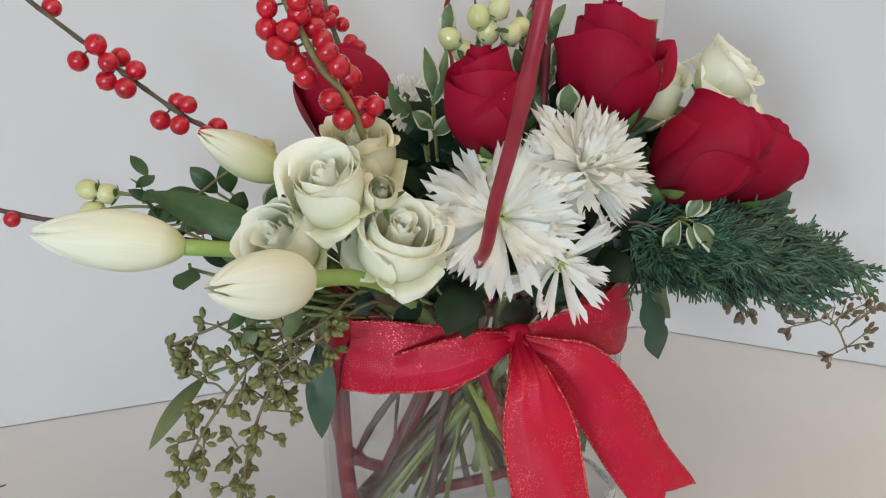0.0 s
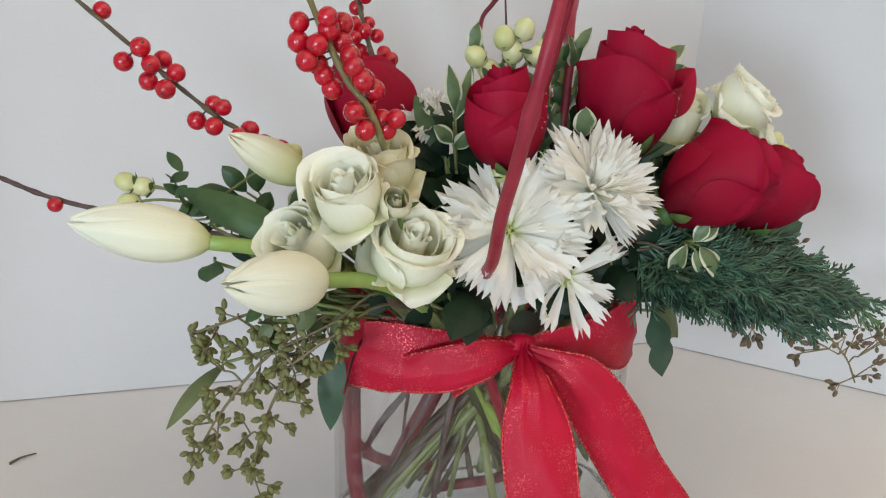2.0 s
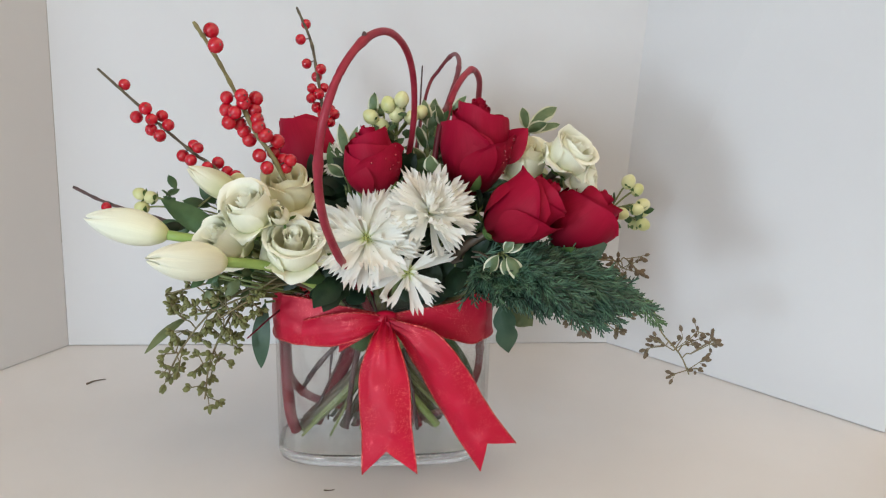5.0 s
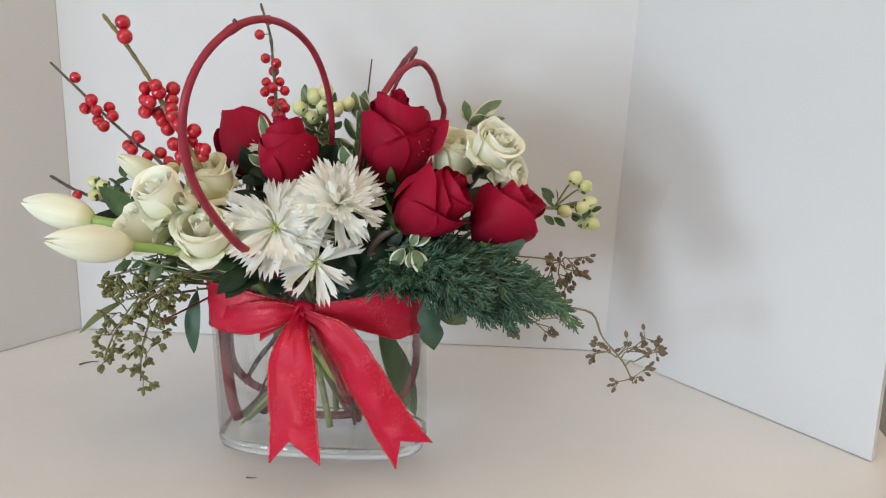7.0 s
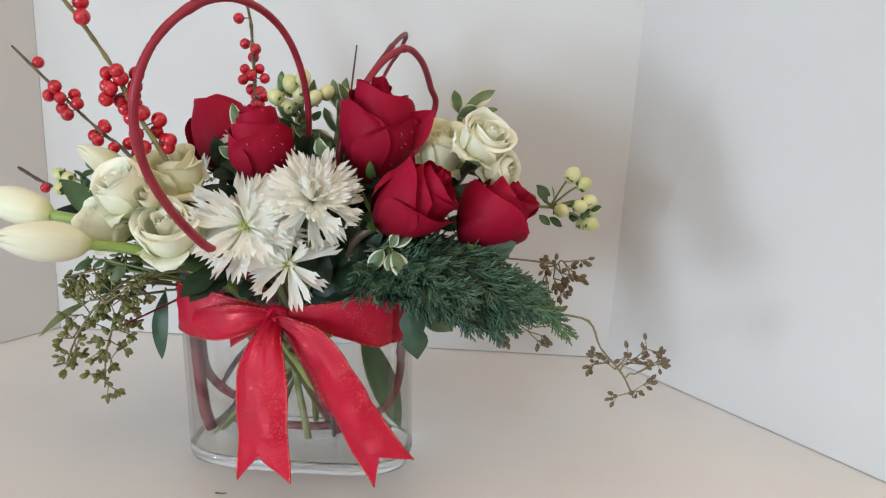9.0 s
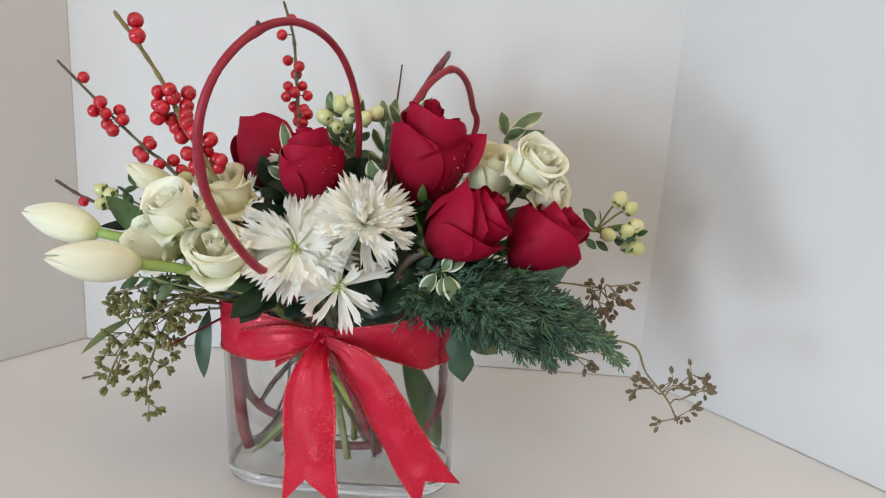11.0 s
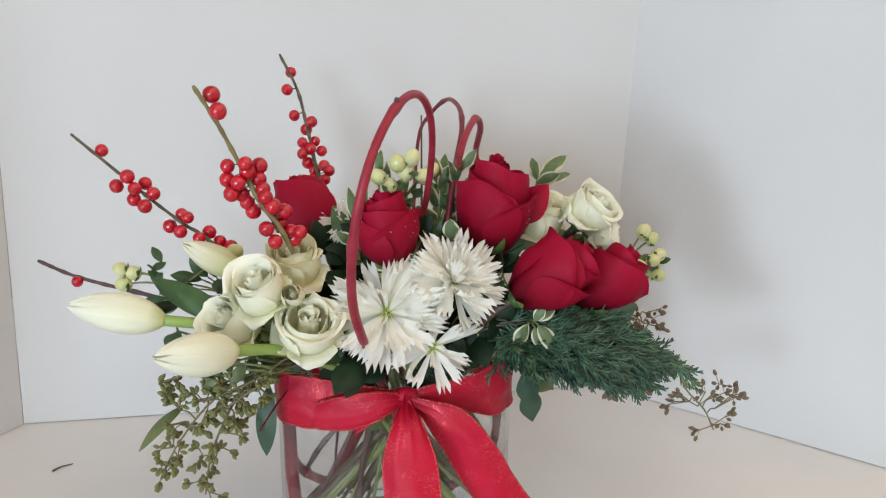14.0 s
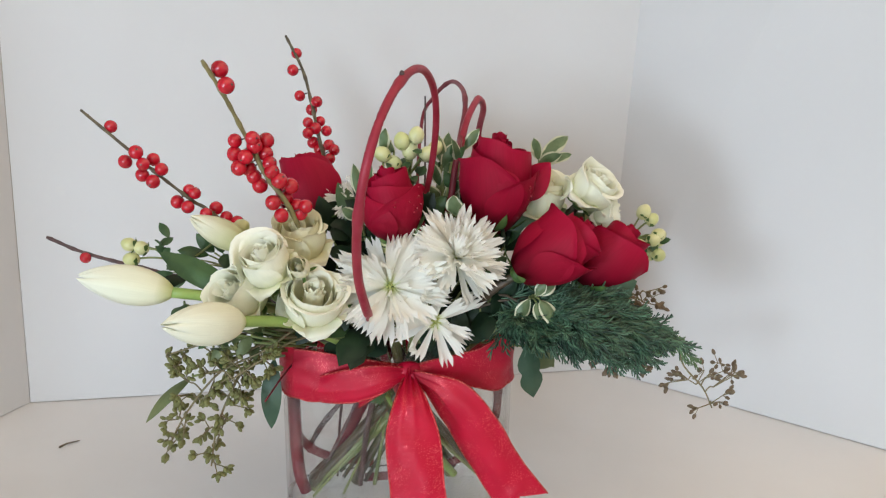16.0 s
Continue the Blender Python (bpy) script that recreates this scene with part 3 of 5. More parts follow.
# ---- roses ----
def rose(name, base, top, R, petals, material, label, category, group, flare=0.2, inner=0.0, sepals=5, seed=0, ruffle=0.0, tip=0.0, cup=0.56, skirt=0, fat=0.75, bud=False):
    random.seed(seed + 100)
    base, top = Vector(base), Vector(top)
    ax = top - base
    H = ax.length
    M = aim(base, ax, seed * 1.3)
    e = thing(name, base, label, category, group)
    for k in range(petals):
        t = k / (petals - 1)              # 0 heart, 1 outermost
        rad = R * (0.13 + 0.42 * t if t < 0.55 else 0.42 + 0.58 * (t - 0.15) / 0.85)
        hgt = H * (0.97 + 0.06 * math.sin(k * 2.1) - 0.10 * max(0, t - 0.7) - 0.14 * (1 - t) * inner)
        phi = k * 2.399 + random.uniform(-0.2, 0.2)
        span = 2.6 - (0.55 if bud else 0.85) * t
        if bud and t > 0.72:
            hgt *= random.uniform(0.92, 1.02)
        fl = flare * (0.12 + 1.35 * max(0, t - 0.30)) * random.uniform(0.5, 1.4)
        ph = random.random() * 6

        def fn(u, v, t=t, rad=rad, hgt=hgt, phi=phi, span=span, fl=fl, ph=ph):
            top_drop = (0.15 * abs(u) ** 2.2 * t if bud else 0.10 * abs(u) ** 3) - tip * max(0, 1 - abs(u) * 3) * t
            z = hgt * v * (1 - top_drop * v + 0.05 * v * noise.noise(V(u * 1.7, ph, t * 9)))
            close = cup + (0.05 - 0.13 * (1 - t) if bud else 0.0)
            prof = math.sin(math.pi * (0.10 + (close + 2.0 * ruffle * (0.9 - t)) * min(1, v * (0.95 + 0.05 * t)))) ** fat
            r = rad * prof * (1 + (0.20 if bud else 0.13) * u)
            curl = max(0.0, (v - 0.74) / 0.26)
            r += R * fl * curl ** 2
            if bud:
                r += R * 0.10 * t * abs(u) ** 4 * max(0.0, v - 0.45) / 0.55
                r += R * 0.05 * math.sin(3.1 * u + 4.0 * v + ph) * t * v
            z -= R * fl * (0.25 + 0.75 * abs(u)) * curl ** 3
            z += ruffle * R * math.sin(u * 7 + ph) * curl
            r += ruffle * R * 0.8 * math.cos(u * 6 + ph) * curl
            r += R * (0.05 + 0.5 * ruffle) * noise.noise(V(u * 1.8, v * 2.4, ph))
            an = phi + u * span * (0.80 + 0.20 * math.sin(math.pi * min(v, 0.9)))
            return (r * math.cos(an), r * math.sin(an), z)
        bm = bmesh.new()
        sheet(bm, fn, 12, 12, M)
        part("petal", bm, material, e)
    # loose outer petals that hang open
    for k in range(skirt):
        a = k * math.tau / max(1, skirt) + seed
        d = V(math.cos(a), math.sin(a), 0)
        ph = random.random() * 9

        def fn(u, v, d=d, ph=ph):
            w = R * 0.95 * math.sin(math.pi * min(0.90, 0.16 + 0.62 * v)) * (1 - 0.25 * max(0, v - 0.75))
            out = d * R * (0.25 + 1.05 * v + 0.25 * math.sin(math.pi * v))
            z = H * (0.12 + 0.62 * v - 0.55 * v * v) + R * 0.10 * math.sin(u * 5 + ph) * v
            s = d.cross(V(0, 0, 1))
            p = out + s * u * w
            z += R * 0.32 * u * u
            edge = 1 - 0.16 * u * u * v
            return (p.x * edge, p.y * edge, z)
        bm = bmesh.new()
        sheet(bm, fn, 10, 10, M)
        part("petal", bm, material, e)
    # closed foot under the petals
    bm = bmesh.new()
    ball(bm, M @ V(0, 0, -0.001), R * 0.30, 10, 7, ax, 0.8)
    part("hip", bm, M_SEPAL, e)
    for k in range(sepals):
        a = k * math.tau / max(1, sepals) + 0.4
        d = V(math.cos(a), math.sin(a), 0)
        bm = bmesh.new()
        ln = H * random.uniform(0.12, 0.42)
        leaf(bm, M @ (d * R * 0.22), M @ (d * R * random.uniform(1.0, 1.5) + V(0, 0, ln * 0.7)), R * 0.15, (M.to_3x3() @ d), 0.3, 0.12, nv=6, nu=2)
        part("sepal", bm, M_SEPAL, e)
    bm = bmesh.new()
    tube(bm, stem_line(base, ax), 0.0032, 0.0036, 8)
    part("stem", bm, M_STEM if seed % 3 == 2 else M_STEM_D, e)
    return e


def guard_petal(parent, base, top, R, side, height, tip_curl=0.25, span=1.0, skew=0.0, drops=0):
    """A low outer petal that hugs the bud on one side and curls at its tip."""
    base, top = Vector(base), Vector(top)
    ax = top - base
    H = ax.length
    M = aim(base, ax)
    d = M.to_3x3().inverted() @ Vector(side)
    mid = math.atan2(d.y, d.x)

    def fn(u, v):
        r = R * (0.16 + 0.92 * math.sin(math.pi * min(0.62, 0.06 + 0.60 * v)) ** 0.8)
        r += R * tip_curl * max(0.0, v - 0.72) ** 2 / 0.08 * (0.5 + 0.5 * abs(u)) + R * 0.10 * abs(u) ** 3 * v
        an = mid + u * span * math.sin(math.pi * min(0.78, 0.18 + 0.62 * v)) + skew * v * v
        z = H * height * v * (1 - 0.15 * abs(u) ** 2.2 * v) + 0.03 * H * math.sin(4 * u) * v
        return (r * math.cos(an), r * math.sin(an), z)
    bm = bmesh.new()
    sheet(bm, fn, 14, 14, M)
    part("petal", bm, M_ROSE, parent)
    random.seed(77)
    for k in range(drops):
        u, v = random.uniform(-0.6, 0.6), random.uniform(0.30, 0.95)
        p = Vector(fn(u, v))
        r = random.uniform(0.0003, 0.0008)
        bm = bmesh.new()
        ball(bm, M @ (p + V(p.x, p.y, 0).normalized() * r * 0.4), r, 8, 6)
        part("dew_drop", bm, M_DROP, parent, "clear water drop")


RED = "roses in the vase"
BUD = dict(flare=0.20, inner=-0.3, cup=0.655, fat=0.80, bud=True)
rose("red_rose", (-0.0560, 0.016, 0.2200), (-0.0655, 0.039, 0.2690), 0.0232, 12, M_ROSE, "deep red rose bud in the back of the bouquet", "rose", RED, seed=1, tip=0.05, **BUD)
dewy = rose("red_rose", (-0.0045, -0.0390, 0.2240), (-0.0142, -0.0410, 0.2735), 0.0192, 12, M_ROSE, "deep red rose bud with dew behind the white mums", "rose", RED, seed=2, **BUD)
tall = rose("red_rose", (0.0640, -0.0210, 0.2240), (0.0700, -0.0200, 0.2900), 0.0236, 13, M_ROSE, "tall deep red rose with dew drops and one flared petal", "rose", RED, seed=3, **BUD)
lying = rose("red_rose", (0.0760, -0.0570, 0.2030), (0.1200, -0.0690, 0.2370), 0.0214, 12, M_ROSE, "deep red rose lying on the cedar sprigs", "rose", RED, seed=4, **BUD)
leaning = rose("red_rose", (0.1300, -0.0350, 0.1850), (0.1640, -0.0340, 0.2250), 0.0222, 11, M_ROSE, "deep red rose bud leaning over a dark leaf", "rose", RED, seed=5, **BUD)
bm = bmesh.new()
leaf(bm, (0.0800, -0.0200, 0.2480), (0.1060, -0.0205, 0.2725), 0.0120, (0.2, -1.0, 0.3), fold=-0.45, droop=0.05, shape=0.8, nu=8, nv=12)
part("petal", bm, M_ROSE, tall)
guard_petal(tall, (0.0640, -0.0210, 0.2240), (0.0700, -0.0200, 0.2900), 0.0246, (0.62, -0.78, 0), 0.70, 0.20, 1.25, 0.30, drops=26)
guard_petal(tall, (0.0640, -0.0210, 0.2240), (0.0700, -0.0200, 0.2900), 0.0243, (-0.80, -0.55, 0), 0.82, 0.10, 1.70)
guard_petal(dewy, (-0.0045, -0.0390, 0.2240), (-0.0142, -0.0410, 0.2735), 0.0200, (0.45, -0.88, 0), 0.78, 0.12, 1.45, 0.2, drops=18)
guard_petal(lying, (0.0760, -0.0570, 0.2030), (0.1200, -0.0690, 0.2370), 0.0220, (-0.2, -0.55, 0.80), 0.90, 0.16, 1.60)
guard_petal(lying, (0.0760, -0.0570, 0.2030), (0.1200, -0.0690, 0.2370), 0.0224, (0.3, -0.65, -0.70), 0.80, 0.20, 1.45, 0.15)
guard_petal(leaning, (0.1300, -0.0350, 0.1850), (0.1640, -0.0340, 0.2250), 0.0232, (-0.2, -0.95, -0.1), 0.86, 0.10, 1.70)
WH = "small white roses"
for at, ax, R, H, m, lab, sd in (
        ((-0.0932, -0.0712, 0.2210), (-0.30, -0.45, 0.85), 0.0175, 0.030, M_WHITE, "creamy white spray rose, open", 11),
        ((-0.0700, -0.0352, 0.2267), (-0.1, -0.30, 0.95), 0.0185, 0.032, M_BLUSH, "blush cream spray rose, open", 12),
        ((-0.0642, -0.0713, 0.1957), (0.05, -0.60, 0.80), 0.0205, 0.032, M_WHITE, "creamy white spray rose, wide open", 13),
        ((-0.1110, -0.0624, 0.1989), (-0.65, -0.50, 0.55), 0.0190, 0.030, M_WHITE, "creamy white spray rose beside the tulips", 14),
        ((0.1395, -0.0187, 0.2522), (0.45, -0.35, 0.7), 0.0185, 0.026, M_WHITE, "white spray rose above the red roses", 15),
        ((0.1083, -0.0004, 0.2414), (0.1, -0.35, 0.9), 0.0165, 0.034, M_BLUSH, "pale cream rose bud", 16),
        ((0.1499, -0.0153, 0.2306), (0.7, -0.3, 0.1), 0.0150, 0.022, M_WHITE, "pale cream spray rose, half hidden", 17)):
    d = Vector(ax).normalized()
    c = Vector(at)
    rose("white_rose", c - d * H * 0.60, c + d * H * 0.60, R * 0.90, 17, m, lab, "rose", WH, 0.30, inner=0.7, sepals=4, seed=sd, ruffle=0.055, cup=0.64, skirt=4)


rose("rose_bud", (-0.0700, -0.0700, 0.2150), (-0.0745, -0.0860, 0.2250), 0.0075, 8, M_TULIP_G, "small pale green rose bud between the white roses", "rose bud", WH, 0.2, sepals=4, seed=18, cup=0.74)


# ---- tulips ----
def tulip(base, tip_at, R, material, label, stem_pts, seed, open_tip=0.0):
    random.seed(seed)
    base, tip_at = Vector(base), Vector(tip_at)
    ax = tip_at - base
    H = ax.length
    M = aim(base, ax, seed)
    e = thing("tulip", base, label, "tulip", "white tulips")
    for k in range(6):
        outer = k < 3
        phi = (k % 3) * math.tau / 3 + (0 if outer else math.pi / 3)
        rad = R * (1.0 if outer else 0.93)
        hh = H * (1.0 if outer else 0.985)

        def fn(u, v, phi=phi, rad=rad, hh=hh, outer=outer):
            r = rad * (math.sin(math.pi * (0.05 + 0.93 * v ** 0.88)) ** 0.72) * (1 - 0.10 * u * u)
            r *= 1 - 0.05 * math.exp(-(u / 0.10) ** 2) * math.sin(math.pi * v)
            r += open_tip * R * max(0, v - 0.6) ** 2 * (1.0 if outer else 0.2)
            an = phi + u * 0.98 * math.sin(math.pi * (0.16 + 0.80 * v)) ** 0.55
            return (r * math.cos(an), r * math.sin(an), hh * (v - 0.05 * u * u * v))
        bm = bmesh.new()
        sheet(bm, fn, 12, 18, M)
        part("petal", bm, material, e)
    bm = bmesh.new()
    tube(bm, [base + ax * 0.03] + [Vector(p) for p in stem_pts], 0.0036, 0.0032, 8)
    part("stem", bm, M_TULIP_STEM, e)


tulip((-0.1080, -0.0923, 0.1913), (-0.1510, -0.1302, 0.2054), 0.0136, M_TULIP, "closed ivory white tulip hanging low over the rim", [(-0.085, -0.076, 0.184), (-0.062, -0.055, 0.168), (-0.03, -0.02, 0.13), (0.03, 0.01, 0.02)], 1)
tulip((-0.1525, -0.0566, 0.2002), (-0.2115, -0.0480, 0.2105), 0.0134, M_TULIP, "closed ivory white tulip reaching out sideways", [(-0.12, -0.05, 0.192), (-0.08, -0.03, 0.172), (-0.04, -0.01, 0.13), (0.045, 0.0, 0.02)], 2)
tulip((-0.1042, -0.0280, 0.2208), (-0.1409, -0.0344, 0.2445), 0.0100, M_TULIP_G, "small closed tulip bud, green at its foot", [(-0.085, -0.022, 0.205), (-0.05, -0.01, 0.16), (-0.03, -0.005, 0.13), (0.03, 0.01, 0.02)], 3)


# ---- chrysanthemums ----
def floret_mesh(name, teeth, width, bend, seed):
    random.seed(seed)
    bm = bmesh.new()
    cut = [random.uniform(-0.12, 0.04) for k in range(9)]

    lean = random.uniform(-0.10, 0.10)

    def fn(u, v):
        # narrow foot, wide spoon, and a rim cut into pointed teeth
        w = width * (0.30 + 0.70 * math.sin(math.pi * 0.5 * min(1.0, v / 0.72)) ** 1.3) * (1.0 + 0.85 * max(0.0, v - 0.62))
        k = (u + 1) / 2 * teeth
        fr = abs((k % 1) - 0.5) * 2
        rim = max(0.0, (v - 0.62) / 0.38)
        y = v * (1 - rim * 0.20 * fr ** 1.2 + 0.6 * rim * cut[int(min(k, teeth - 0.01))])
        cup = 0.40 * width * u * u * (1 - 0.5 * v) + bend * v * v + 0.03 * math.sin(u * 6 + seed) * rim
        return (u * w + lean * v * v, y, cup)
    sheet(bm, fn, teeth * 4, 9)
    me = bpy.data.meshes.new(name)
    bm.to_mesh(me)
    bm.free()
    me.materials.append(M_MUM)
    me.polygons.foreach_set("use_smooth", [True] * len(me.polygons))
    return me


FLORETS = [floret_mesh("floret", t, w, b, i) for i, (t, w, b) in enumerate((
    (3, 0.128, 0.12), (4, 0.150, 0.02), (3, 0.115, 0.30), (4, 0.155, -0.10), (3, 0.125, 0.42), (4, 0.140, -0.22), (2, 0.095, 0.20), (3, 0.120, 0.05)))]


def mum(at, axis, R, layers, label, seed, eye=0.20):
    random.seed(seed)
    at = Vector(at)
    M = aim(at, axis)
    e = thing("chrysanthemum", at, label, "chrysanthemum", "white chrysanthemums")
    for n, polar, ln in layers:
        for k in range(n):
            a = k * math.tau / n + random.uniform(-0.2, 0.2) + polar
            p = math.radians(polar + random.uniform(-9, 9))
            s = R * ln * random.uniform(0.86, 1.10)
            ob = part("petal", None, None, e, data=random.choice(FLORETS))
            # the floret's y points out from the axis
            loc = Matrix.Rotation(a, 4, 'Z') @ Matrix.Rotation(math.pi / 2 - p, 4, 'X') @ Matrix.Rotation(random.uniform(-0.6, 0.6), 4, 'Y') @ Matrix.Translation((0, R * eye * 0.5, 0)) @ Matrix.Diagonal((s, s, s, 1))
            ob.matrix_basis = M @ loc
    bm = bmesh.new()
    for k in range(46):
        a, r = k * 2.399, R * eye * math.sqrt(k / 46)
        p = M @ V(r * math.cos(a), r * math.sin(a), R * 0.05 * (1 - (r / (R * eye)) ** 2))
        ball(bm, p, R * 0.032, 5, 4, axis, 1.7)
    part("eye", bm, M_MUM_EYE, e, "green disc of small florets")
    bm = bmesh.new()
    ball(bm, M @ V(0, 0, -R * 0.12), R * 0.16, 8, 6, axis, 0.7)
    part("calyx", bm, M_SEPAL, e)
    bm = bmesh.new()
    tube(bm, stem_line(at - Vector(axis).normalized() * R * 0.15, axis), 0.0022, 0.0028, 6)
    part("stem", bm, M_STEM, e)


mum((-0.0131, -0.0640, 0.2000), (-0.22, -0.86, 0.46), 0.0335, ((7, 44, 0.55), (11, 60, 0.90), (15, 74, 1.08), (16, 90, 1.10), (9, 104, 0.95)), "open white chrysanthemum with a green eye", 1)
mum((0.0310, -0.0600, 0.2170), (0.26, -0.62, 0.74), 0.0300, ((9, 14, 0.62), (13, 34, 0.86), (16, 54, 1.02), (18, 74, 1.10), (14, 94, 1.08)), "full white chrysanthemum with shaggy petals", 2, 0.10)
mum((0.0160, -0.0690, 0.1765), (0.05, -0.93, 0.10), 0.0260, ((5, 48, 0.60), (8, 72, 1.05), (6, 88, 1.25)), "small white chrysanthemum with sparse petals over the rim", 3)
mum((-0.0330, 0.0080, 0.2420), (-0.1, -0.4, 0.9), 0.0190, ((10, 40, 0.8), (16, 70, 1.0)), "white chrysanthemum half hidden behind the red rose buds", 4)
mum((-0.0700, 0.0000, 0.2080), (-0.6, -0.3, 0.7), 0.0230, ((8, 40, 0.8), (14, 74, 1.0)), "pale chrysanthemum half hidden behind the spray roses", 5)


# ---- berry twigs ----
def ilex(pts, berries, r_berry, material, label, r0, r1, seed, at):
    random.seed(seed)
    e = thing("berry_twig", at, label, "berry branch", "red berry twigs")
    bm = bmesh.new()
    tube(bm, pts, r0, r1, 7, nodes=(0.02, 0.07, 0.14, 0.2, 0.28, 0.36, 0.45), wob=0.35, n=90)
    part("twig", bm, material, e)
    line = curve_points(pts, 120)
    for p in berries:
        p = Vector(p)
        q = min(line, key=lambda s: (s - p).length)
        ax = (p - q).normalized()
        bm = bmesh.new()
        r = r_berry * random.uniform(0.92, 1.07)
        ball(bm, p, r, 14, 10, ax, 0.95)
        ob = part("berry", bm, M_BERRY, e)
        bm = bmesh.new()
        tube(bm, [q, p - ax * r * 0.9], 0.0005, 0.0005, 5)
        ball(bm, p + ax * r * 0.93, r * 0.16, 6, 4, ax, 0.5)
        part("stalk", bm, M_TWIG_D, ob, "dark stalk and blossom end")
    return e


TWIG_L = [(-0.2125, 0.0178, 0.3078), (-0.1804, 0.0134, 0.2784), (-0.1617, 0.0109, 0.2613), (-0.1425, 0.0088, 0.2451), (-0.1229, 0.0068, 0.2295)]
TWIG_M = [(-0.1251, -0.0676, 0.3472), (-0.1139, -0.0587, 0.3254), (-0.1022, -0.0486, 0.2980), (-0.0895, -0.0496, 0.2713), (-0.0739, -0.0503, 0.2456)]
TWIG_R = [(-0.0731, 0.1269, 0.3509), (-0.0608, 0.1088, 0.3250), (-0.0549, 0.0935, 0.2988), (-0.0498, 0.0795, 0.2713), (-0.0467, 0.0732, 0.2591)]
BERRY_L = [(-0.1943, 0.0195, 0.2960), (-0.1778, 0.0095, 0.2798), (-0.1861, 0.0150, 0.2724), (-0.1735, 0.0076, 0.2718), (-0.1679, 0.0182, 0.2729), (-0.1619, 0.0101, 0.2675), (-0.1751, 0.0122, 0.2633), (-0.1674, 0.0041, 0.2603), (-0.1447, 0.0134, 0.2517), (-0.1405, 0.0073, 0.2508), (-0.1532, 0.0140, 0.2434), (-0.1455, 0.0034, 0.2420), (-0.1272, 0.0145, 0.2380), (-0.1335, 0.0033, 0.2368), (-0.1203, 0.0125, 0.2314), (-0.1125, 0.0050, 0.2296)]
BERRY_M = [(-0.1156, -0.0587, 0.3414), (-0.1120, -0.0655, 0.3323), (-0.1094, -0.0451, 0.2956), (-0.0982, -0.0534, 0.2983), (-0.0899, -0.0427, 0.2950), (-0.0973, -0.0507, 0.2930), (-0.1099, -0.0451, 0.2870), (-0.1031, -0.0542, 0.2867), (-0.0907, -0.0450, 0.2870), (-0.1076, -0.0530, 0.2796), (-0.1015, -0.0445, 0.2774), (-0.0883, -0.0526, 0.2821), (-0.0985, -0.0453, 0.2723), (-0.0871, -0.0548, 0.2772), (-0.0950, -0.0455, 0.2664), (-0.0827, -0.0550, 0.2713), (-0.0757, -0.0452, 0.2654), (-0.0872, -0.0562, 0.2573), (-0.0719, -0.0455, 0.2521), (-0.0822, -0.0568, 0.2489), (-0.0789, -0.0437, 0.2572), (-0.0665, -0.0513, 0.2531), (-0.0701, -0.0471, 0.2477)]
BERRY_R = [(-0.0651, 0.1207, 0.3374), (-0.0688, 0.1044, 0.3257), (-0.0640, 0.1027, 0.3059), (-0.0514, 0.0901, 0.3027), (-0.0554, 0.0959, 0.2958), (-0.0590, 0.0842, 0.2875), (-0.0492, 0.0910, 0.2872), (-0.0534, 0.0822, 0.2831), (-0.0445, 0.0882, 0.2801), (-0.0594, 0.0797, 0.2798), (-0.0551, 0.0867, 0.2713), (-0.0435, 0.0733, 0.2714), (-0.0503, 0.0841, 0.2664), (-0.0400, 0.0704, 0.2681), (-0.0506, 0.0815, 0.2606), (-0.0434, 0.0685, 0.2617)]
ilex(TWIG_L + [(-0.05, 0.0, 0.150), (0.03, 0.0, 0.02)], BERRY_L, 0.0048, M_TWIG, "twig of red winterberries with a bare dark tip", 0.0009, 0.0017, 1, (-0.115, 0.008, 0.23))
ilex(TWIG_M + [(-0.04, -0.015, 0.150), (0.02, 0.01, 0.02)], BERRY_M, 0.0051, M_TWIG_G, "greenish twig with dense red winterberries", 0.0011, 0.0022, 2, (-0.073, -0.047, 0.247))
ilex(TWIG_R + [(-0.025, 0.02, 0.16), (0.0, 0.012, 0.02)], BERRY_R, 0.0046, M_TWIG, "upright twig of red winterberries at the back", 0.0010, 0.0018, 3, (-0.043, 0.073, 0.26))
ilex([(-0.2577, 0.0792, 0.2038), (-0.2279, 0.0705, 0.1920), (-0.175, 0.055, 0.180), (-0.10, 0.03, 0.165), (-0.04, 0.01, 0.13), (0.03, 0.0, 0.02)], [(-0.2290, 0.0680, 0.1895), (-0.138, 0.03, 0.185)], 0.0045, M_TWIG_D, "low dark twig with a single red berry", 0.0012, 0.0020, 4, (-0.1, 0.03, 0.165))


# ---- bent dogwood ----
def dogwood(pts, r0, r1, material, label, nodes, at, buds=()):
    e = thing("dogwood_stem", at, label, "branch", "bent red stems")
    bm = bmesh.new()
    tube(bm, pts, r0, r1, 10, n=90, nodes=nodes)
    part("bark", bm, material, e)
    line = curve_points(pts, 100)
    for k, side in buds:
        p = line[k]
        bm = bmesh.new()
        ball(bm, p + Vector(side) * r0 * 0.9, r0 * 0.5, 6, 5, side, 1.6)
        part("bud", bm, M_TWIG_D, e)


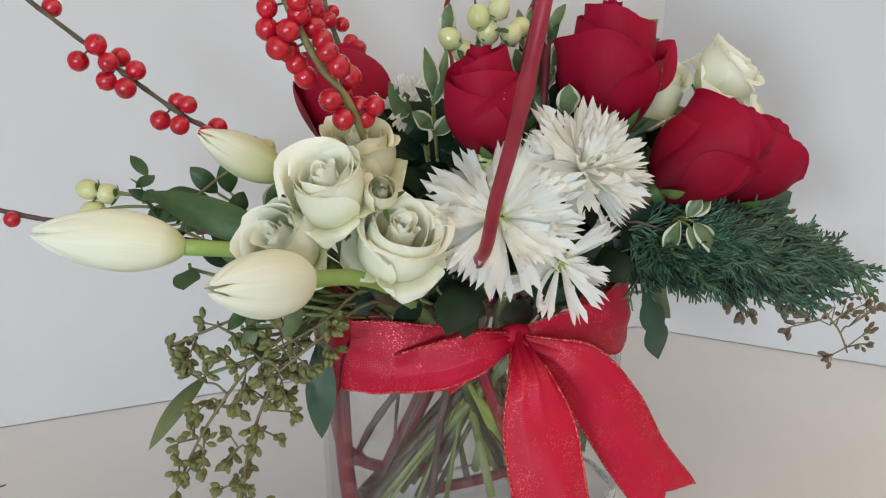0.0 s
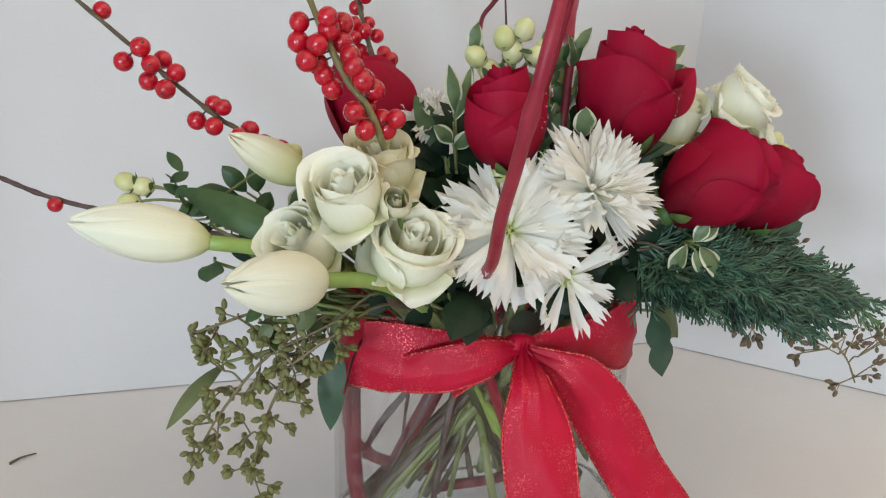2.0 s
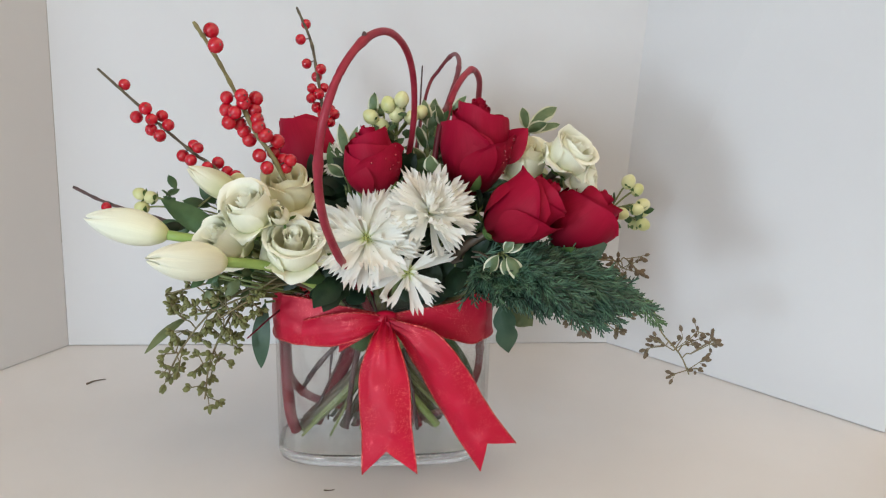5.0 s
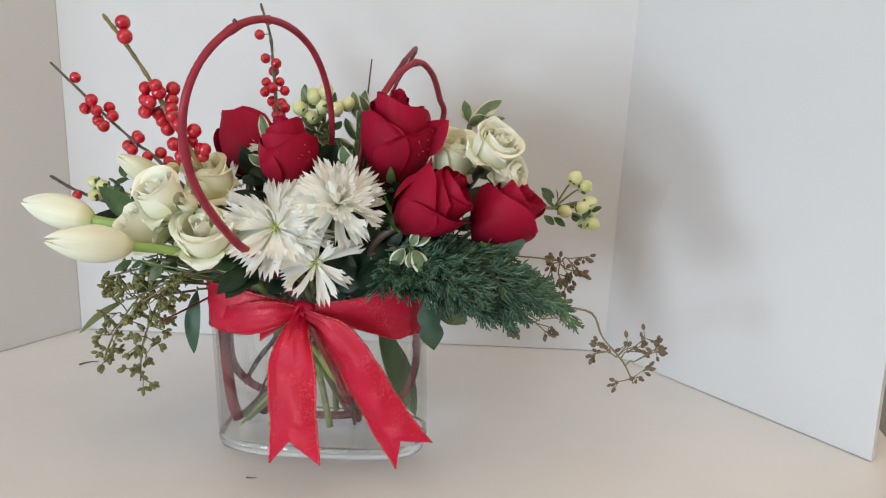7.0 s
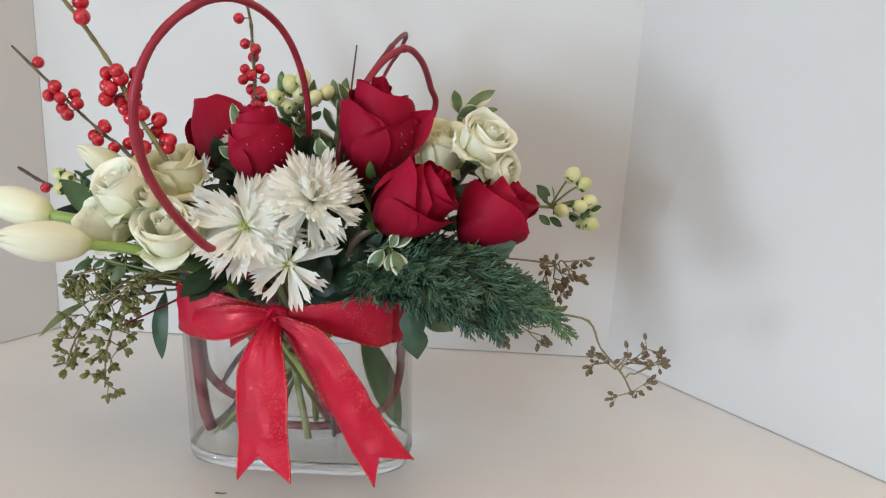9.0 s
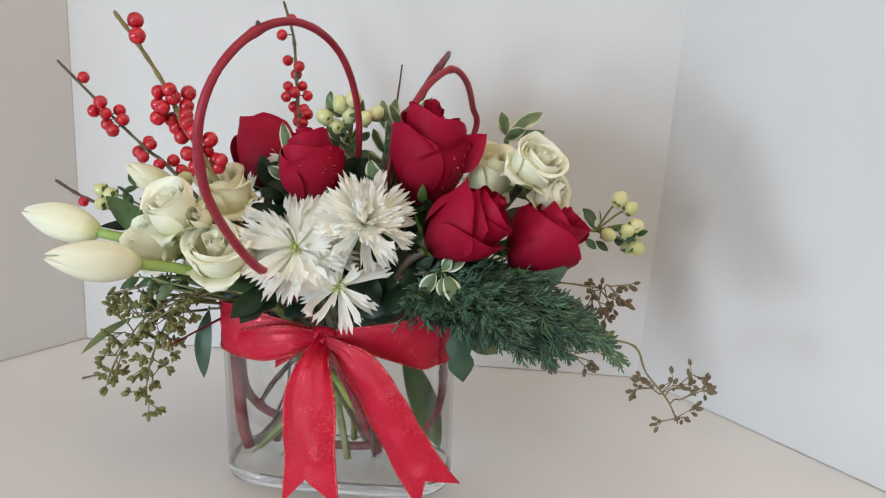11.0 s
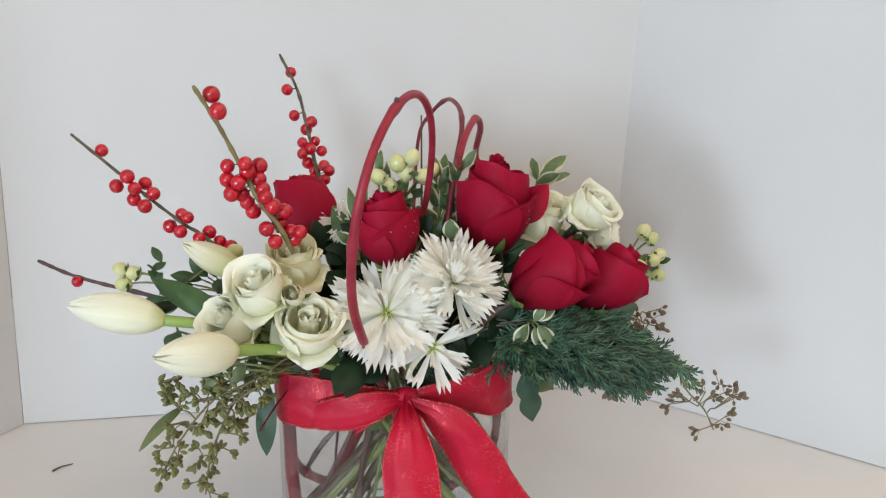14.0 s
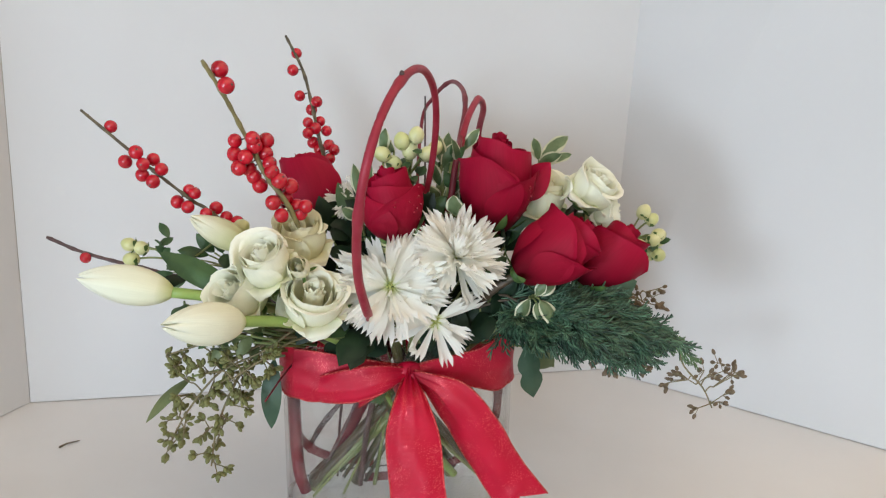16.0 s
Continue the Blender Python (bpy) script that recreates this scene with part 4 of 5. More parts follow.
LOOP_A = [(-0.0322, -0.0950, 0.1964), (-0.0389, -0.1206, 0.2229), (-0.0418, -0.1411, 0.2479), (-0.0417, -0.1525, 0.2700), (-0.0395, -0.1576, 0.2894), (-0.0351, -0.1564, 0.3077), (-0.0282, -0.1484, 0.3243), (-0.0192, -0.1348, 0.3370), (-0.0094, -0.1187, 0.3443), (0.0001, -0.1004, 0.3450), (0.0088, -0.0796, 0.3384), (0.0157, -0.0603, 0.3256), (0.0197, -0.0439, 0.3075), (0.0209, -0.0299, 0.2852), (0.0196, -0.0202, 0.2634), (0.0171, -0.0147, 0.2447)]
LOOP_B = [(0.0400, 0.1452, 0.2751), (0.0526, 0.1570, 0.2975), (0.0626, 0.1320, 0.3132), (0.0635, 0.0853, 0.3118), (0.0582, 0.0493, 0.3006), (0.0495, 0.0231, 0.2840), (0.0421, 0.0007, 0.2699)]
LOOP_C = [(0.0477, 0.0175, 0.2726), (0.0567, 0.0345, 0.2948), (0.0715, 0.0646, 0.3065), (0.0811, 0.0872, 0.2965), (0.0846, 0.1181, 0.2725)]
dogwood([(0.03, 0.0, 0.02), (-0.012, -0.02, 0.13), (-0.026, -0.066, 0.176)] + LOOP_A + [(0.012, -0.005, 0.18), (0.0, 0.0, 0.13)], 0.0031, 0.0020, M_DOG, "red dogwood stem bent into a tall hoop over the flowers", (0.30, 0.52), (0, -0.02, 0.14), ((52, (0, 0, 1)),))
dogwood([(0.02, 0.05, 0.20)] + LOOP_B + [(0.03, -0.01, 0.20), (0.01, 0.0, 0.13)], 0.0014, 0.0026, M_DOG_D, "dark red dogwood stem bent into a hoop at the back", (0.3, 0.5), (0.02, 0.05, 0.20), ((30, (-1, 0, 0)), (40, (0, 0, 1))))
dogwood([(0.02, 0.0, 0.13), (0.035, 0.005, 0.22)] + LOOP_C + [(0.086, 0.125, 0.25), (0.06, 0.08, 0.19)], 0.0027, 0.0025, M_DOG, "red dogwood stem bent into a low hoop at the back", (0.5,), (0.02, 0.0, 0.13))
dogwood([(-0.062, -0.004, 0.165), (-0.0765, -0.006, 0.125), (-0.0775, -0.005, 0.070), (-0.0755, -0.004, 0.035), (-0.071, -0.004, 0.0185)], 0.0050, 0.0046, M_DOG_D, "thick red dogwood stem pressed against the glass inside the vase", (0.35,), (-0.076, -0.006, 0.125))
dogwood([(0.060, 0.0, 0.165), (0.0765, 0.0, 0.125), (0.0785, 0.0, 0.092), (0.0765, 0.0, 0.066), (0.066, 0.002, 0.043), (0.044, 0.004, 0.029), (0.015, 0.005, 0.0215), (-0.025, 0.007, 0.0195)], 0.0030, 0.0034, M_DOG_D, "red dogwood stem curving along the glass inside the vase", (0.3,), (0.0765, 0.0, 0.125))
dogwood([(-0.0785, 0.006, 0.090), (-0.0765, 0.007, 0.064), (-0.066, 0.010, 0.047), (-0.048, 0.013, 0.036), (-0.018, 0.015, 0.028)], 0.0036, 0.0034, M_DOG_D, "red dogwood piece curving off inside the vase", (0.5,), (-0.0785, 0.006, 0.090))
dogwood([(-0.056, 0.014, 0.018), (-0.037, 0.010, 0.060), (-0.017, 0.004, 0.105), (0.0, 0.0, 0.142)], 0.0054, 0.0048, M_DOG_D, "thick red dogwood stem leaning inside the vase", (), (-0.056, 0.014, 0.018))
e = thing("bare_twig", (0.02, 0.03, 0.20), "thin dark bare twig", "twig")
tb = bmesh.new()
tube(tb, [(0.02, 0.0, 0.15), (0.028, 0.05, 0.24), (0.031, 0.07, 0.285), (0.0325, 0.0799, 0.3076)], 0.0010, 0.0006, 6)
part("bark", tb, M_TWIG_D, e)
for pts, r in (([(-0.018, -0.006, 0.135), (-0.034, -0.004, 0.085), (-0.060, 0.004, 0.024)], 0.0013), ([(-0.030, 0.006, 0.135), (-0.042, 0.010, 0.080), (-0.046, 0.012, 0.020)], 0.0011),
               ([(-0.012, -0.014, 0.130), (-0.024, -0.012, 0.075), (-0.030, -0.008, 0.022)], 0.0026), ([(-0.004, 0.004, 0.130), (0.020, -0.004, 0.070), (0.028, -0.008, 0.020)], 0.0018),
               ([(0.002, 0.0, 0.130), (0.026, 0.004, 0.070), (0.036, 0.006, 0.019)], 0.0016), ([(0.0, 0.006, 0.132), (-0.050, 0.012, 0.074), (-0.066, 0.012, 0.050)], 0.0024)):
    e = thing("bare_twig", pts[0], "dark brown woody twig standing in the water of the vase", "twig", "twigs in the vase")
    tb = bmesh.new()
    tube(tb, pts, r, r * 0.8, 7, wob=0.3, n=16)
    part("bark", tb, M_TWIG_D, e)
e = thing("bare_twig", (-0.06, -0.03, 0.150), "thin reddish twig poking out over the ribbon", "twig")
tb = bmesh.new()
tube(tb, [(-0.060, -0.005, 0.140), (-0.0811, -0.0350, 0.1335), (-0.0969, -0.0818, 0.1320)], 0.0011, 0.0006, 6)
part("bark", tb, M_DOG_D, e)


# ---- hypericum ----
def hypericum(root, berries, label, leaves, seed, r=0.0056):
    random.seed(seed)
    root = Vector(root)
    e = thing("hypericum_sprig", root, label, "berry sprig", "hypericum sprigs")
    c = sum((Vector(b) for b in berries), V(0, 0, 0)) / len(berries)
    fork = root.lerp(c, 0.6)
    bm = bmesh.new()
    tube(bm, [stem_line(root, c - root)[-1], stem_line(root, c - root)[2], root, fork], 0.0016, 0.0013, 6)
    for b in berries:
        tube(bm, [fork, fork.lerp(Vector(b), 0.6) + V(0, 0, 0.002), Vector(b)], 0.0009, 0.0007, 5)
    part("stem", bm, M_STEM, e)
    for b in berries:
        b = Vector(b)
        ax = (b - fork).normalized()
        bm = bmesh.new()
        ball(bm, b, r * random.uniform(0.9, 1.08), 12, 9, ax, 1.12, 0.1)
        ob = part("berry", bm, M_HYP, e)
        for k in range(4):
            a = k * math.pi / 2 + random.random()
            m = aim(b - ax * r * 1.0, ax)
            bm = bmesh.new()
            leaf(bm, m @ V(0, 0, 0), m @ V(math.cos(a) * r * 1.1, math.sin(a) * r * 1.1, r * 0.5), r * 0.4, m.to_3x3() @ V(math.cos(a), math.sin(a), -0.4), nu=2, nv=4)
            part("bract", bm, M_SEPAL, ob)
    for k in range(leaves):
        p = root.lerp(c, random.uniform(0.35, 1.05)) + V(*[random.uniform(-0.008, 0.008) for i in range(3)])
        d = V(*[random.uniform(-1, 1) for i in range(3)]).normalized()
        bm = bmesh.new()
        leaf(bm, p, p + d * random.uniform(0.008, 0.015), 0.0034, (0, -0.6, 0.8), nu=4, nv=6)
        part("leaf", bm, M_LEAF, e)


hypericum((0.150, 0.020, 0.195), [(0.2148, 0.0299, 0.1854), (0.2000, 0.0300, 0.2210), (0.2085, 0.0330, 0.2140), (0.2120, 0.0260, 0.2030), (0.2060, 0.0220, 0.2000), (0.2150, 0.0340, 0.1960), (0.1930, 0.0180, 0.1975), (0.2100, 0.0360, 0.1840)], "sprig of yellow-green hypericum berries reaching past the roses", 20, 1)
hypericum((0.0100, 0.0050, 0.235), [(0.0127, -0.0049, 0.2905), (0.0030, -0.002, 0.2860), (0.0200, -0.004, 0.2770), (0.0090, 0.000, 0.2790), (0.0270, 0.002, 0.2800), (-0.0020, 0.006, 0.2690), (-0.010, 0.004, 0.2760)], "sprig of yellow-green hypericum berries above the red buds", 16, 2, 0.0055)
hypericum((-0.120, 0.015, 0.180), [(-0.1891, 0.0215, 0.2116), (-0.1810, 0.0205, 0.2090), (-0.1880, 0.0200, 0.2010), (-0.1100, -0.008, 0.2290)], "sprig of yellow-green hypericum berries behind the tulips", 16, 3, 0.0056)
hypericum((0.000, -0.020, 0.200), [(-0.012, -0.044, 0.222), (-0.004, -0.047, 0.2215)], "two hypericum berries tucked between red buds and mums", 2, 4, 0.0052)


# ---- leaves ----
def leaf_sprig(name, root, blades, material, label, category, group="", stalk=0.0009, stalk_mat=None, deep=True, **kw):
    e = thing(name, root, label, category, group)
    root = Vector(root)
    bm = bmesh.new()
    low = stem_line(root, V(0, 0, 1))
    tube(bm, [low[-1], low[2], root] if deep else [root.lerp(low[2], 0.6), root], stalk * 1.2, stalk, 5)
    for foot, tip, w, n in blades:
        tube(bm, [root, (root + Vector(foot)) / 2 + V(0, 0, 0.002), foot], stalk, stalk * 0.7, 5)
    part("stem", bm, stalk_mat or M_STEM, e)
    for foot, tip, w, n in blades:
        bm = bmesh.new()
        leaf(bm, foot, tip, w, n, **kw)
        part("leaf", bm, material, e)


random.seed(8)
leaf_sprig("pittosporum_sprig", (0.0830, -0.0600, 0.1850), [
    ((0.0800, -0.0720, 0.1900), (0.0700, -0.0740, 0.1750), 0.0050, (0, -1, 0.2)), ((0.0860, -0.0740, 0.1900), (0.0975, -0.0830, 0.1715), 0.0058, (0.3, -1, 0.2)),
    ((0.0860, -0.0720, 0.1920), (0.0985, -0.0700, 0.2000), 0.0045, (0, -0.8, 0.7)), ((0.0840, -0.0720, 0.1915), (0.0900, -0.0740, 0.2020), 0.0040, (-0.4, -1, 0.3)),
    ((0.0840, -0.0740, 0.1880), (0.0855, -0.0800, 0.1760), 0.0040, (0, -1, 0))], M_VARI, "variegated leaves with cream margins lying on the cedar", "leaf sprig", "variegated sprigs", wave=0.03)
leaf_sprig("pittosporum_sprig", (0.1150, 0.0400, 0.2450), [
    ((0.1180, 0.0440, 0.2640), (0.1420, 0.0520, 0.2790), 0.0062, (-0.2, -0.9, 0.6)), ((0.1190, 0.0430, 0.2600), (0.1440, 0.0480, 0.2650), 0.0055, (0, -0.7, 0.8)),
    ((0.1160, 0.0430, 0.2620), (0.1120, 0.0450, 0.2790), 0.0050, (0.2, -1, 0.2)), ((0.1150, 0.0410, 0.2600), (0.1300, 0.0300, 0.2690), 0.0050, (0.2, -1, 0.4))], M_VARI, "variegated sprig rising behind the tall red rose", "leaf sprig", "variegated sprigs", wave=0.04, fold=0.3)
leaf_sprig("pittosporum_sprig", (0.0330, 0.0050, 0.2300), [
    ((0.0330, 0.0080, 0.2680), (0.0300, 0.0100, 0.2890), 0.0050, (0, -1, 0.2)), ((0.0350, 0.0080, 0.2600), (0.0440, 0.0120, 0.2790), 0.0050, (0.3, -1, 0.2)), ((0.0320, 0.0060, 0.2520), (0.0250, 0.0020, 0.2700), 0.0046, (-0.5, -1, 0.2)),
    ((0.0340, 0.0040, 0.2440), (0.0480, 0.0040, 0.2560), 0.0046, (0, -1, 0.3)), ((0.0320, 0.0040, 0.2400), (0.0220, -0.0030, 0.2540), 0.0044, (0, -1, 0.2)), ((0.0350, -0.0380, 0.2400), (0.0320, -0.0440, 0.2560), 0.0060, (-0.3, -1, 0.2)),
    ((0.0360, 0.0100, 0.2700), (0.0390, 0.0130, 0.2900), 0.0046, (0.3, -1, 0.1))], M_VARI, "variegated sprig standing between the red roses", "leaf sprig", "variegated sprigs", wave=0.04)
leaf_sprig("pittosporum_sprig", (-0.0250, -0.0150, 0.2200), [
    ((-0.0280, -0.0200, 0.2500), (-0.0330, -0.0220, 0.2750), 0.0045, (0, -1, 0.2)), ((-0.0290, -0.0200, 0.2460), (-0.0200, -0.0170, 0.2720), 0.0045, (0.3, -1, 0.2)), ((-0.0300, -0.0240, 0.2360), (-0.0420, -0.0290, 0.2460), 0.0042, (-0.2, -1, 0.3)),
    ((-0.0280, -0.0200, 0.2320), (-0.0210, -0.0300, 0.2440), 0.0045, (0, -1, 0.2))], M_VARI, "variegated sprig between the red buds", "leaf sprig", "variegated sprigs", wave=0.04)
leaf_sprig("pittosporum_sprig", (-0.1150, 0.0100, 0.1900), [
    ((-0.1300, 0.0120, 0.2060), (-0.1420, 0.0140, 0.2200), 0.0050, (0, -1, 0.2)), ((-0.1340, 0.0130, 0.2040), (-0.1560, 0.0150, 0.2080), 0.0045, (0, -0.7, 0.7)), ((-0.1240, 0.0100, 0.2060), (-0.1270, 0.0060, 0.2230), 0.0050, (0, -1, 0.2)),
    ((-0.1350, 0.0100, 0.1980), (-0.1500, 0.0080, 0.1900), 0.0046, (0, -1, 0.3)), ((-0.1240, 0.0050, 0.1960), (-0.1200, -0.0060, 0.2100), 0.0048, (0, -1, 0.3)), ((-0.1400, 0.0150, 0.2000), (-0.1650, 0.0200, 0.1950), 0.0050, (0, -1, 0.4)),
    ((-0.1600, 0.0200, 0.1900), (-0.1800, 0.0220, 0.1830), 0.0045, (0, -1, 0.3)), ((-0.1500, 0.0200, 0.1880), (-0.1660, 0.0200, 0.1780), 0.0045, (0, -1, 0.3))], M_LEAF, "small green leaves behind the tulips", "leaf sprig", "variegated sprigs", wave=0.03)


def single_leaf(name, foot, tip, w, n, material, label, **kw):
    leaf_sprig(name, foot, [(foot, tip, w, n)], material, label, "leaf", "loose leaves", deep=False, **kw)


single_leaf("tulip_leaf", (-0.1080, -0.0600, 0.1960), (-0.1642, -0.0211, 0.2176), 0.0085, (-0.2, -0.8, 0.6), M_LEAF, "broad green tulip leaf standing behind the white roses", fold=0.35, droop=0.05)
single_leaf("eucalyptus_leaf", (-0.0905, -0.0240, 0.1380), (-0.0946, -0.0310, 0.0861), 0.0075, (-0.3, -1, 0.1), M_GREY_LEAF, "hanging grey-green leaf beside the vase", fold=0.12)
single_leaf("eucalyptus_leaf", (0.0900, -0.0300, 0.1380), (0.0965, -0.0360, 0.0992), 0.0100, (0.2, -1, 0.2), M_GREY_LEAF, "hanging grey-green leaf under the cedar", fold=0.2, lobes=2)
single_leaf("eucalyptus_leaf", (0.0980, -0.0150, 0.1380), (0.1180, -0.0120, 0.1120), 0.0120, (0.4, -1, 0.2), M_EUC_LEAF, "pale olive leaf behind the hanging leaf", fold=0.2, wave=0.05)
single_leaf("salal_leaf", (-0.0250, -0.0600, 0.1700), (-0.0500, -0.0930, 0.1580), 0.0110, (-0.1, -0.6, 0.9), M_DARK, "dark glossy leaf hanging over the ribbon", fold=0.15, lobes=2, droop=0.15)
single_leaf("salal_leaf", (-0.0300, -0.0500, 0.1680), (-0.0430, -0.0950, 0.1560), 0.0100, (0.2, -0.8, 0.7), M_DARK, "dark glossy toothed leaf over the rim", fold=0.2, lobes=3, droop=0.15)
single_leaf("salal_leaf", (0.1250, -0.0450, 0.1760), (0.1640, -0.0520, 0.1920), 0.0120, (0.1, -0.9, 0.5), M_GREY_LEAF, "grey-green leaf under the leaning red rose", fold=0.2)
single_leaf("eucalyptus_leaf", (-0.1464, -0.0291, 0.1295), (-0.1765, -0.0526, 0.1079), 0.0045, (-0.3, -0.6, 0.8), M_EUC_LEAF, "slim olive leaf among the seeded eucalyptus", fold=0.25)
single_leaf("tulip_leaf", (-0.0350, -0.0400, 0.1600), (-0.0800, -0.0620, 0.1740), 0.0075, (0, -0.7, 0.8), M_LEAF, "green tulip leaf lying on the rim", fold=0.3)
single_leaf("salal_leaf", (0.046, 0.010, 0.104), (0.0765, 0.008, 0.022), 0.0105, (0.4, -1, 0.1), M_LEAF, "wet green leaf pressed against the glass inside the vase", fold=0.1)
single_leaf("salal_leaf", (-0.028, -0.022, 0.128), (-0.016, -0.028, 0.098), 0.0110, (0, -1, 0.1), M_LEAF, "wet green leaf inside the vase under the bow", fold=0.1)
# small leaves and sprigs behind the tulips and the white roses
random.seed(31)
for k in range(22):
    p = V(random.uniform(-0.150, -0.085), random.uniform(-0.030, 0.020), random.uniform(0.165, 0.205))
    d = V(random.uniform(-1.0, 0.2), random.uniform(-0.7, 0.3), random.uniform(-0.3, 0.8)).normalized()
    single_leaf("green_leaf", p, p + d * random.uniform(0.014, 0.026), random.uniform(0.004, 0.007), (random.uniform(-0.5, 0.5), -0.8, 0.6), random.choice((M_LEAF, M_DARK, M_EUC_LEAF, M_VARI)), "small green leaf among the white flowers", fold=0.25, wave=0.04, nu=4, nv=7)
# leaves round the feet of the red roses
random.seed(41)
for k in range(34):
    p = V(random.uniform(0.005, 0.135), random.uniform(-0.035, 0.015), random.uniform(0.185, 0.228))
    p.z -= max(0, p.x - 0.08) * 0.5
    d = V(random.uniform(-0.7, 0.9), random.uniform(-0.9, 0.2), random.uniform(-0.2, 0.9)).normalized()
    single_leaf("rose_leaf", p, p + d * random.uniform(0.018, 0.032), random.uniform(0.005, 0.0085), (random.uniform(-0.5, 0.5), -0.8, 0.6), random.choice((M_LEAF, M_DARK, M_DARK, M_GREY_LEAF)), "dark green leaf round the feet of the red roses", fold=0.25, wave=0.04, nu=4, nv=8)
for k in range(30):
    p = V(random.uniform(-0.010, 0.052), random.uniform(0.0, 0.03), random.uniform(0.228, 0.276))
    d = V(random.uniform(-0.7, 0.7), random.uniform(-0.5, 0.3), random.uniform(0.2, 1.0)).normalized()
    single_leaf("green_leaf", p, p + d * random.uniform(0.012, 0.022), random.uniform(0.003, 0.0052), (random.uniform(-0.5, 0.5), -0.8, 0.6), random.choice((M_VARI, M_LEAF)), "small leaf rising between the red roses", fold=0.25, wave=0.06, nu=4, nv=8)
# dark leaves added as shade in the vase's mouth and behind the red buds
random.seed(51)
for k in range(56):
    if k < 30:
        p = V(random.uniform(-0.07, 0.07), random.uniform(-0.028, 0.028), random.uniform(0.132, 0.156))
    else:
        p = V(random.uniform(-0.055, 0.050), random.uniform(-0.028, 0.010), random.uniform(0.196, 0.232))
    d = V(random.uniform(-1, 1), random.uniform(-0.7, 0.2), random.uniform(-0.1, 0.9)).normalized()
    single_leaf("salal_leaf", p, p + d * random.uniform(0.018, 0.030), random.uniform(0.006, 0.010), (random.uniform(-0.5, 0.5), -0.8, 0.5), M_DARK, "added dark leaf standing in for shade deep inside the bouquet", fold=0.2, nu=4, nv=7)
# more shade leaves across the front of the mouth
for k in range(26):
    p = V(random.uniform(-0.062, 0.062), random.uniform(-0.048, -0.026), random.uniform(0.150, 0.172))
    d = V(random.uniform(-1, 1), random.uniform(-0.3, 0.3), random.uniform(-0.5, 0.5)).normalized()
    single_leaf("salal_leaf", p, p + d * random.uniform(0.016, 0.026), random.uniform(0.005, 0.009), (random.uniform(-0.5, 0.5), -0.9, 0.3), M_DARK, "added dark leaf standing in for shade deep inside the bouquet", fold=0.2, nu=4, nv=7)
# leaves in place of dark cedar twigs, added to cover the stems
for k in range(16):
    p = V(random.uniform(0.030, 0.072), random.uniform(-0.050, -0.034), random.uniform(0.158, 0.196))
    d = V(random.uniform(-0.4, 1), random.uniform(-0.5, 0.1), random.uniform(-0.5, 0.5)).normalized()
    single_leaf("salal_leaf", p, p + d * random.uniform(0.018, 0.028), random.uniform(0.006, 0.010), (random.uniform(-0.5, 0.5), -0.9, 0.3), M_DARK, "added dark leaf between the white mums and the cedar, in place of cedar twigs", fold=0.2, nu=4, nv=7)
# fine olive leaves under the low tulip
for k in range(22):
    p = V(random.uniform(-0.135, -0.088), random.uniform(-0.055, -0.020), random.uniform(0.148, 0.172))
    d = V(random.uniform(-1, 0.3), random.uniform(-0.8, 0.2), random.uniform(-0.7, 0.4)).normalized()
    single_leaf("green_leaf", p, p + d * random.uniform(0.010, 0.018), random.uniform(0.0024, 0.0045), (random.uniform(-0.5, 0.5), -0.8, 0.6), random.choice((M_EUC_LEAF, M_EUC_LEAF, M_LEAF)), "small olive leaf under the low tulip", fold=0.25, wave=0.04, nu=4, nv=6)
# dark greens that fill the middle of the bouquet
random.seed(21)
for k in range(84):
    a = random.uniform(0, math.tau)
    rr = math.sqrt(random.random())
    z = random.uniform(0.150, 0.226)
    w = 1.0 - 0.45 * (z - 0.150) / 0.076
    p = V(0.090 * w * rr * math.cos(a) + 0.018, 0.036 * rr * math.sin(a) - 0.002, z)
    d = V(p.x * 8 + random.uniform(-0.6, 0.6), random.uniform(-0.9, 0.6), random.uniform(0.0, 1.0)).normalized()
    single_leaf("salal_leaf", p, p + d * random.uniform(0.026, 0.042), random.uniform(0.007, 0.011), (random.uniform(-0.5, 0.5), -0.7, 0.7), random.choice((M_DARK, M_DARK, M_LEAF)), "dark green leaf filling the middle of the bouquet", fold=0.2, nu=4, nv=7)


